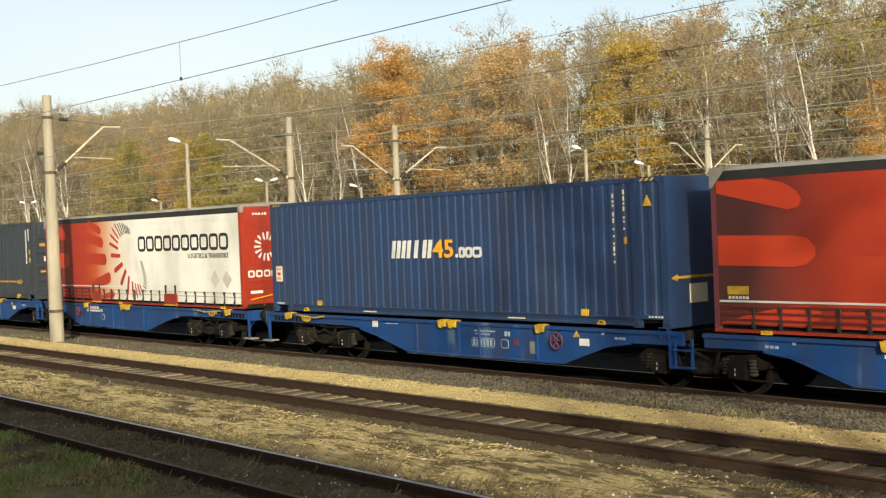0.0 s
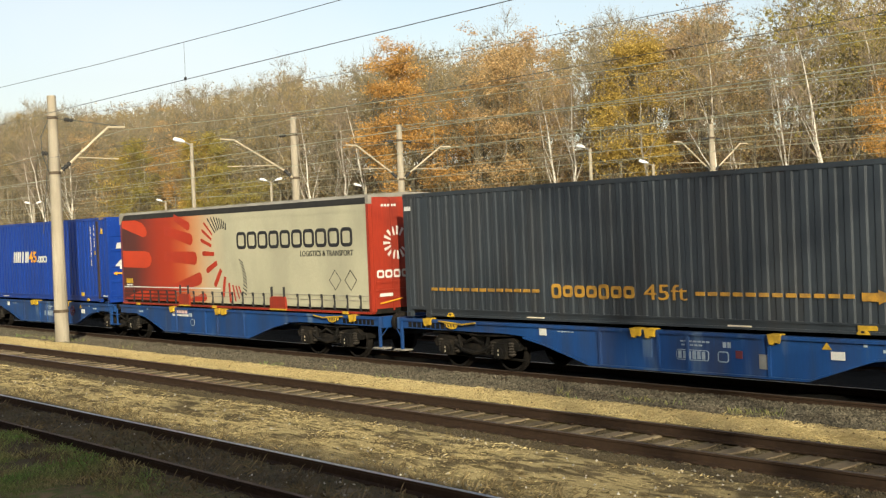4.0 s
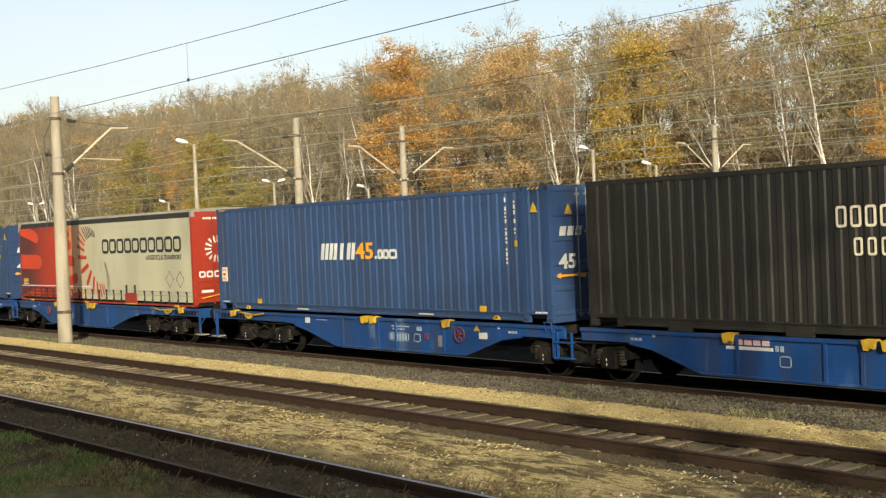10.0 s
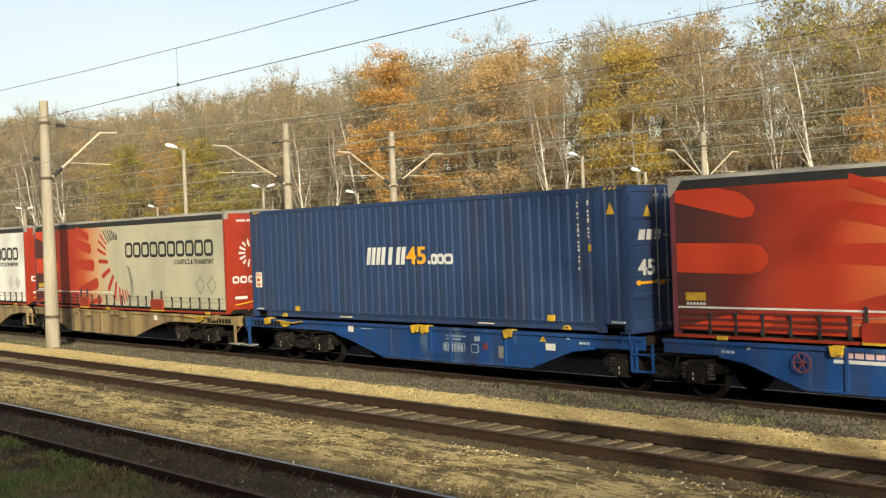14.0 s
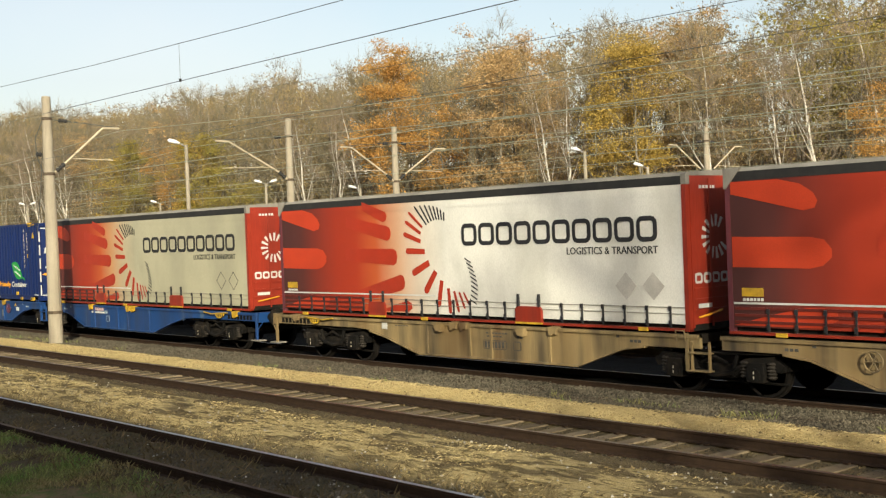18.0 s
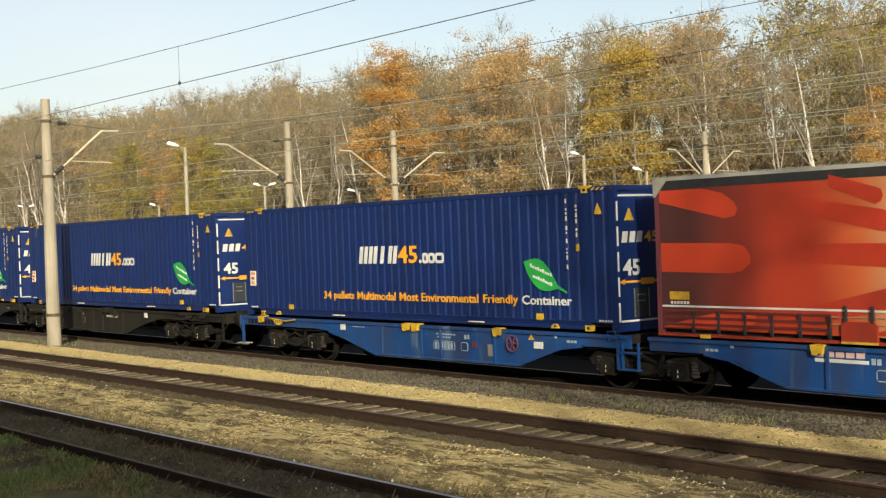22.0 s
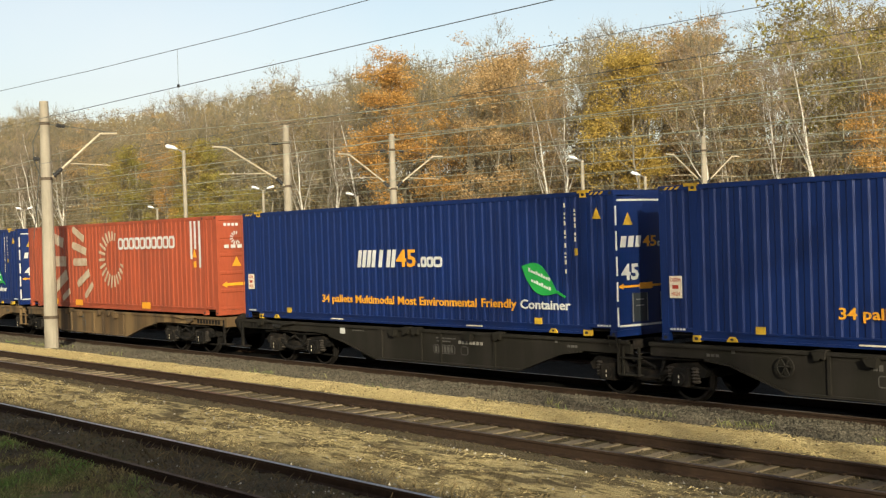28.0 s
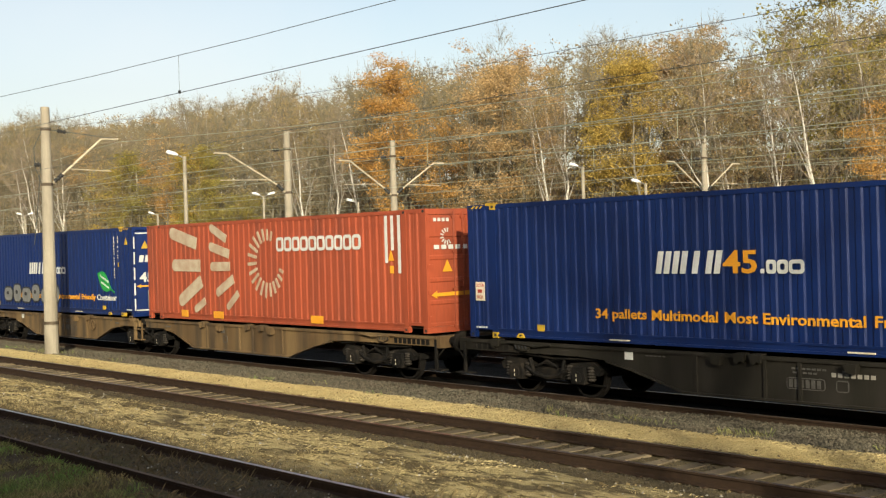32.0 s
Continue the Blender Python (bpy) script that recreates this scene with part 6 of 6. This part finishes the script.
def grey_container():
    c = box_body("dusty grey container with an amber line along its side", M_GREY)
    pads(c, (11.9,), 0.1, 0.35, 0.08)
    for a, count in ((0.95, 13), (8.6, 12)):
        for k in range(count):
            part("amber_dash", Shell().box(a + 0.278 * k, a + 0.278 * k + 0.2, -1.258, -1.238, 0.62, 0.69), M_OLDAMBER, c)
    part("amber_line", Shell().slab([(12.0, 0.58), (12.3, 0.58), (12.3, 0.53), (12.6, 0.65), (12.3, 0.77), (12.3, 0.72), (12.0, 0.72)], -1.262, -1.25), M_OLDAMBER, c, "amber arrow head")
    for k in range(7):
        s = Shell()
        frame_glyph(s, 5.0 + 0.33 * k, 0.66, 0.27, 0.3 if k in (0, 4) else 0.24, 0.07, -1.262, -1.25)
        part("mark_shape", s, M_OLDAMBER, c, "amber owner mark")
    words("45ft", 1.05, 0.3, M_OLDAMBER, "size_lettering", c, 7.35, -1.252, 0.52, label="amber size lettering")
    part("paper_label", Shell().box(0.05, 0.28, -1.26, -1.25, 2.5, 2.6), M_WHITE, c)
    s = Shell()
    for x, z0, z1 in ((12.95, 1.35, 2.6), (13.2, 2.2, 2.6)):
        z = z0
        while z < z1:
            s.box(x, x + 0.09, -1.258, -1.25, z, z + 0.1)
            z += 0.115
    tagged(part("code_strip", s, M_WHITE, c, "upright white code marks"), kind="stuff")
    for z in (1.4, 1.7):
        part("yellow_label", Shell().box(13.25, 13.36, -1.258, -1.25, z, z + 0.16), M_YELLOW, c)
    door_end(c, M_DOORGREY, rod_mat=M_STEEL)
    x = LENGTH
    part("owner_mark", Shell().plate([(-1.02, 1.98), (-0.62, 1.98), (-0.62, 2.09), (-1.02, 2.09)], x - 0.022, x - 0.012), M_OLDAMBER, c, "worn amber owner mark")
    part("arrow_mark", Shell().plate([(-1.02, 1.0), (-0.55, 1.0), (-0.55, 1.07), (-1.02, 1.07)], x - 0.006, x + 0.01), M_OLDAMBER, c, "worn amber band")
    part("paper_label", Shell().plate([(-0.86, 1.42), (-0.74, 1.42), (-0.74, 1.6), (-0.86, 1.6)], x - 0.03, x - 0.02), M_WHITE, c)
    return c


def black_container():
    c = box_body("dirty black container with worn white lettering", M_BLACK)
    for k in range(8):
        s = Shell()
        frame_glyph(s, 5.75 + 0.27 * k, 2.0, 0.2, 0.36, 0.045, -1.258, -1.25)
        part("mark_shape", s, M_LABEL, c, "worn white owner mark")
    for k in range(6):
        s = Shell()
        frame_glyph(s, 6.05 + 0.25 * k, 1.5, 0.16, 0.3, 0.04, -1.258, -1.25)
        part("mark_shape", s, M_LABEL, c, "worn white owner mark")
    for x in (2.0, 4.6, 8.6):
        part("fork_pocket", Shell().box(x, x + 0.55, -1.256, -1.2, -0.04, 0.14), M_BLACK, c)
    part("warning_triangle", Shell().plate([(-1.02, 0.78), (-0.7, 0.78), (-0.86, 0.95)], LENGTH - 0.018, LENGTH - 0.006), M_PRINTRED, c, "red warning triangle")
    part("orange_band", Shell().box(LENGTH - 0.012, LENGTH + 0.01, -1.1, -0.1, 0.5, 0.62), M_ORANGE, c)
    door_end(c, M_DOORGREY, rod_mat=M_STEEL)
    words("45", 0.35, 0.25, M_STEEL, "size_number", c, 0.5, LENGTH - 0.015, 1.0, "end")
    s = Shell()
    for k in range(5):
        s.box(LENGTH - 0.012, LENGTH + 0.002, -1.0 + 0.12 * k, -0.92 + 0.12 * k, 2.45, 2.52)
    for y in (-0.96, -0.5):
        s.plate(rounded(y, 2.62, 0.13, 0.13, 0.06), LENGTH - 0.012, LENGTH + 0.002)
    tagged(part("code_strip", s, M_WHITE, c), kind="stuff")
    part("grab_rail", Shell().tube([(LENGTH + 0.05, -1.2, 0.0), (LENGTH + 0.1, -1.15, 0.25), (LENGTH + 0.12, -0.4, 0.3)], 0.025, 6), M_YELLOW, c, "yellow bent rail")
    return c


def orange_container():
    c = box_body("orange red container with a pale sunburst emblem", M_ORANGE)
    y = -1.25

    def bar(x0, z0, x1, z1, w, name="pale_ray"):
        a, b = Vector((x0, z0)), Vector((x1, z1))
        d = (b - a).normalized()
        n = Vector((-d.y, d.x)) * w / 2
        o = []
        for i in range(9):
            t = radians(90 + 180 * i / 8)
            o.append(a + Vector((d.x * math.cos(t) - d.y * math.sin(t), d.y * math.cos(t) + d.x * math.sin(t))) * w / 2)
        o += [b - n, b + n]
        part(name, Shell().slab([(p.x, p.y) for p in o], y - 0.008, y), M_CREAM, c, "pale printed ray")
    bar(1.65, 2.62, 3.1, 2.28, 0.36)
    bar(1.75, 1.65, 3.3, 1.63, 0.36)
    bar(2.15, 0.6, 3.35, 1.18, 0.38)
    bar(3.95, 2.18, 4.95, 1.95, 0.26)
    bar(4.0, 1.6, 4.98, 1.6, 0.26)
    bar(4.3, 0.86, 5.15, 1.25, 0.26)
    bar(4.0, 2.72, 4.8, 2.38, 0.24)
    bar(4.85, 0.45, 5.4, 0.85, 0.2)
    bar(3.0, 0.35, 3.55, 0.6, 0.22)
    for i in range(18):
        q = radians(75 + 15.5 * i)
        r0, r1 = 0.62, float(np.interp(i, [0, 5, 12, 17], [0.85, 1.05, 1.0, 0.8]))
        bar(6.98 + r0 * math.cos(q), 1.72 + r0 * math.sin(q), 6.98 + r1 * math.cos(q), 1.72 + r1 * math.sin(q), 0.09)
    for k in range(10):
        s = Shell()
        frame_glyph(s, 7.4 + 0.19 + 0.383 * k, 2.18, 0.34, 0.38, 0.08, y - 0.01, y)
        part("mark_shape", s, M_WHITE, c, "white rounded owner mark")
    s = Shell()
    for x, z0, z1 in ((12.18, 1.65, 2.78), (12.42, 1.95, 2.78), (12.68, 1.4, 2.78)):
        s.box(x, x + 0.1, y - 0.008, y, z0, z1)
    part("code_stripes", s, M_WHITE, c, "upright white stripes")
    part("warning_triangle", Shell().slab([(12.3, 1.7), (12.52, 1.7), (12.41, 1.95)], y - 0.012, y), M_AMBER, c)
    part("yellow_label", Shell().box(12.36, 12.5, y - 0.01, y, 1.4, 1.58), M_AMBER, c)
    for x, w in ((2.1, 0.4), (4.0, 0.55), (8.97, 0.55)):
        part("yellow_pad", Shell().box(x, x + w, y - 0.01, y, 0.1, 0.3), M_AMBER, c, "yellow marker plate")
    door_end(c, M_ORANGE)
    x = LENGTH
    part("warning_triangle", Shell().plate([(-0.75, 1.42), (-0.45, 1.42), (-0.6, 1.7)], x - 0.018, x - 0.006), M_AMBER, c)
    part("arrow_mark", Shell().plate([(-1.12, 0.88), (-0.95, 0.8), (-0.95, 0.85), (0.6, 0.85), (0.6, 0.96), (-0.95, 0.93), (-0.95, 0.98)], x - 0.005, x + 0.01), M_AMBER, c, "amber arrow band")
    s = Shell()
    for k in range(8):
        s.box(x - 0.012, x + 0.002, -1.0 + 0.22 * k, -0.85 + 0.22 * k, 1.95, 2.05)
    for k in range(4):
        s.box(x - 0.012, x + 0.002, -1.0 + 0.13 * k, -0.92 + 0.13 * k, 2.6, 2.68)
    tagged(part("small_mark", s, M_WHITE, c), kind="stuff")
    s = Shell()
    for k in range(9):
        q = radians(80 + 28 * k)
        s.plate([(-0.6 + r * math.cos(q + e), 2.25 + r * math.sin(q + e)) for r, e in ((0.1, -0.12), (0.1, 0.12), (0.2, 0.1), (0.2, -0.1))], x - 0.012, x - 0.002)
    part("sun_emblem", s, M_WHITE, c)
    return c


# where each load's far end stands along the train when it sets off
LOADS = [-13.84, -28.61, -43.9, -58.7, -73.8, -88.54, -104.0, -118.8, -134.05, -148.81, -163.9, -178.5, -193.88, -208.6, -223.94, -238.79, -253.98, -268.75]
DECK = 1.18
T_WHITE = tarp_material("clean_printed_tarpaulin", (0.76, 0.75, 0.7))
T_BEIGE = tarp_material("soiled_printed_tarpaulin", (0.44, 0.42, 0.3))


def build_train():
    cars = []
    blue = wagon(M_WAGONBLUE, 0, "blue articulated container wagon with yellow stops", -1)
    blue_b = wagon(M_WAGONBLUE, 0, "blue articulated container wagon with yellow stops", 1)
    tan = wagon(M_WAGONTAN, 1, "tan articulated container wagon with soot stains", 1)
    dark = wagon(M_WAGONDARK, 3, "dark grey articulated container wagon, grimy", 1)
    rust = wagon(M_WAGONRUST, 2, "brown rusty articulated container wagon", -1)
    spare = [blue, blue_b, tan, dark, rust]
    for i, kind in enumerate([blue, blue_b, blue, blue, blue_b, tan, blue, dark, rust]):
        x = (LOADS[2 * i + 1] + LENGTH + LOADS[2 * i]) / 2
        at = pose(x, TRACK_Y, 0)
        if kind in spare:
            spare.remove(kind)
            kind.matrix_basis = at
            cars.append((kind, x, 0.0))
        else:
            cars.append((copy_thing(kind, at), x, 0.0))
    clean = curtain_body("curtain sided swap body with red and white print", T_WHITE, True)
    soiled = curtain_body("curtain sided swap body, soiled beige and red print", T_BEIGE)
    slate = slate_container(M_SLATE, "slate blue corrugated container with white and amber mark", True)
    dusty = slate_container(M_DUSTYBLUE, "dusty pale blue corrugated container with white and amber mark")
    plain = slate_container(M_SLATE, "slate blue corrugated container with a plain end", False)
    bright = slate_container(M_BRIGHT, "bright blue corrugated container with white and amber mark", True, M_WHITE)
    leaf = leaf_container("navy blue corrugated container with a green leaf emblem")
    sprayed = leaf_container("navy blue corrugated container with pale spray paint", True)
    grey, black, orange = grey_container(), black_container(), orange_container()
    order = [soiled, plain, clean, grey, soiled, bright, black, dusty, soiled, slate, soiled, clean, soiled, leaf, leaf, leaf, orange, sprayed]
    used = []
    for x, kind in zip(LOADS, order):
        at = pose(x, TRACK_Y, DECK)
        if kind in used:
            cars.append((copy_thing(kind, at), x, DECK))
        else:
            used.append(kind)
            kind.matrix_basis = at
            cars.append((kind, x, DECK))
    return cars


CARS = build_train()


# ---- loose cover: stones, straw, grass, fallen leaves ----
def scatter_shards(name, label, mat, count, x_of, y_of, size, blade=False, keep=None, seed=1):
    """Many small stones, or blades, joined as one cover."""
    rnd = random.Random(seed)
    s = Shell()
    for _ in range(count):
        x, y = x_of(rnd), y_of(rnd)
        if keep and not keep(x, y, rnd):
            continue
        z = ground_z(y) + lumps(x, y)
        k = size * rnd.uniform(0.5, 1.4)
        if blade:
            a = rnd.uniform(0, 6.283)
            rise = rnd.uniform(*blade)
            d = Vector((math.cos(a), math.sin(a), rise)).normalized() * k
            w = Vector((-math.sin(a), math.cos(a), 0)) * k * 0.045
            p = Vector((x, y, z - 0.004))
            s.add([p - w, p + w, p + d * 0.6 + w * 0.7 + Vector((0, 0, 0.1 * k)), p + d], [(0, 1, 2), (0, 2, 3)])
        else:
            r = [k * rnd.uniform(0.35, 0.65) for _ in range(6)]
            a = rnd.uniform(0, 3.14)
            c, q = math.cos(a), math.sin(a)
            z += k * 0.1
            s.add([(x + c * r[0], y + q * r[0], z + rnd.uniform(-0.2, 0.2) * k), (x - q * r[1], y + c * r[1], z), (x - c * r[2], y - q * r[2], z + rnd.uniform(-0.2, 0.2) * k), (x + q * r[3], y - c * r[3], z),
                   (x + rnd.uniform(-0.2, 0.2) * k, y, z + r[4] * 0.9), (x, y, z - r[5])],
                  [(0, 1, 4), (1, 2, 4), (2, 3, 4), (3, 0, 4), (1, 0, 5), (0, 3, 5), (3, 2, 5), (2, 1, 5)])
    return tagged(part(name, s, mat), label, name.replace("_", " "), kind="stuff")


def far_spread(rnd):
    """Along the line, closer together where the line comes near."""
    return -8.0 - 52.0 * rnd.random() ** 1.5


def open_bed(x, y, rnd):
    return abs(abs(y - TRACK2_Y) - 0.7535) > 0.1 and abs(abs(y - TRACK3_Y) - 0.7535) > 0.1


def clumps(lo):
    return lambda x, y, rnd: noise.noise((x * 0.55, y * 0.9, 3.0)) + rnd.uniform(-0.25, 0.25) > lo and open_bed(x, y, rnd)


scatter_shards("ballast", "grey broken ballast stones on the track shoulder", M_STONE, 30000, far_spread, lambda r: r.uniform(16.5, 18.68), 0.042, seed=2)
scatter_shards("ballast", "brown grey stones between concrete sleepers", M_BEDSTONE, 9000, far_spread, lambda r: r.uniform(12.95, 15.2), 0.032, keep=open_bed, seed=3)
scatter_shards("ballast", "dark stones in the overgrown siding", M_STONE, 7000, lambda r: -4 - 28 * r.random() ** 1.2, lambda r: r.uniform(8.0, 10.8), 0.04, keep=open_bed, seed=4)
scatter_shards("dry_grass", "flattened pale yellow straw beside the track", M_STRAW, 60000, far_spread, lambda r: r.uniform(15.43, 16.55), 0.055, (0.05, 0.4), seed=5)
scatter_shards("dry_grass", "flattened pale yellow straw in patches", M_STRAW, 42000, lambda r: -5.5 - 46 * r.random() ** 1.4, lambda r: r.uniform(10.6, 12.95), 0.06, (0.05, 0.4), keep=lambda x, y, r: clumps(-0.02)(x, y, r) and r.random() > (x + 17.0) / 9.0, seed=6)
scatter_shards("dry_grass", "thin brown stalks between the rails", M_DRYBROWN, 9000, lambda r: -4 - 30 * r.random() ** 1.2, lambda r: r.uniform(7.6, 10.9), 0.16, (0.3, 1.5), keep=clumps(-0.1), seed=7)
scatter_shards("grass", "green and brown rough grass below the siding", M_GREENBLADE, 38000, lambda r: r.uniform(-26, -12), lambda r: r.uniform(5.8, 8.5), 0.1, (0.4, 2.0), keep=lambda x, y, r: x + (y - 8.0) * 1.6 < -16.6 + r.uniform(-1.2, 1.0) and noise.noise((x * 0.8, y * 0.8, 9.0)) > r.uniform(-0.5, 0.2), seed=8)
scatter_shards("grass", "dry green weeds along the ballast shoulder", M_GREENBLADE, 5000, far_spread, lambda r: r.gauss(16.75, 0.3), 0.13, (0.6, 2.4), keep=lambda x, y, r: noise.noise((x * 0.7, y * 1.5, 21.0)) > 0.3 and 16.4 < y < 18.5, seed=10)
scatter_shards("dry_grass", "dark brown matted stalks on the straw", M_DRYBROWN, 12000, far_spread, lambda r: r.uniform(10.7, 13.0), 0.1, (0.05, 0.5), keep=lambda x, y, r: noise.noise((x * 0.5, y * 1.3, 40.0)) > 0.12, seed=11)
scatter_shards("ballast", "pale loose stones on the dry grass", M_PALESTONE, 900, far_spread, lambda r: r.uniform(8.2, 13.2), 0.04, keep=open_bed, seed=12)
scatter_shards("fallen_leaves", "scattered brown fallen leaves", M_DRYBROWN, 700, far_spread, lambda r: r.uniform(10.6, 17.4), 0.05, seed=9)



# ---- motion of the train ----
def motions():
    for ob, x, z in CARS:
        walk(ob, [(t, pose(x + s, TRACK_Y, z)) for t, s in TRAIN])
    # every wheelset turns as far as its wagon rolls
    times = [t / FPS for t in range(0, 32 * FPS, 2)] + [32.0]
    rolled = np.interp(times, [t for t, s in TRAIN], [s for t, s in TRAIN])
    for ob, x, z in CARS:
        for b in ob.children:
            for w in b.children:
                if w.name.startswith("wheelset"):
                    e = w.matrix_basis.translation.x
                    walk(w, [(t, pose(e, 0, 0.462, 0, math.degrees(s / 0.46), 0)) for t, s in zip(times, rolled)])


motions()
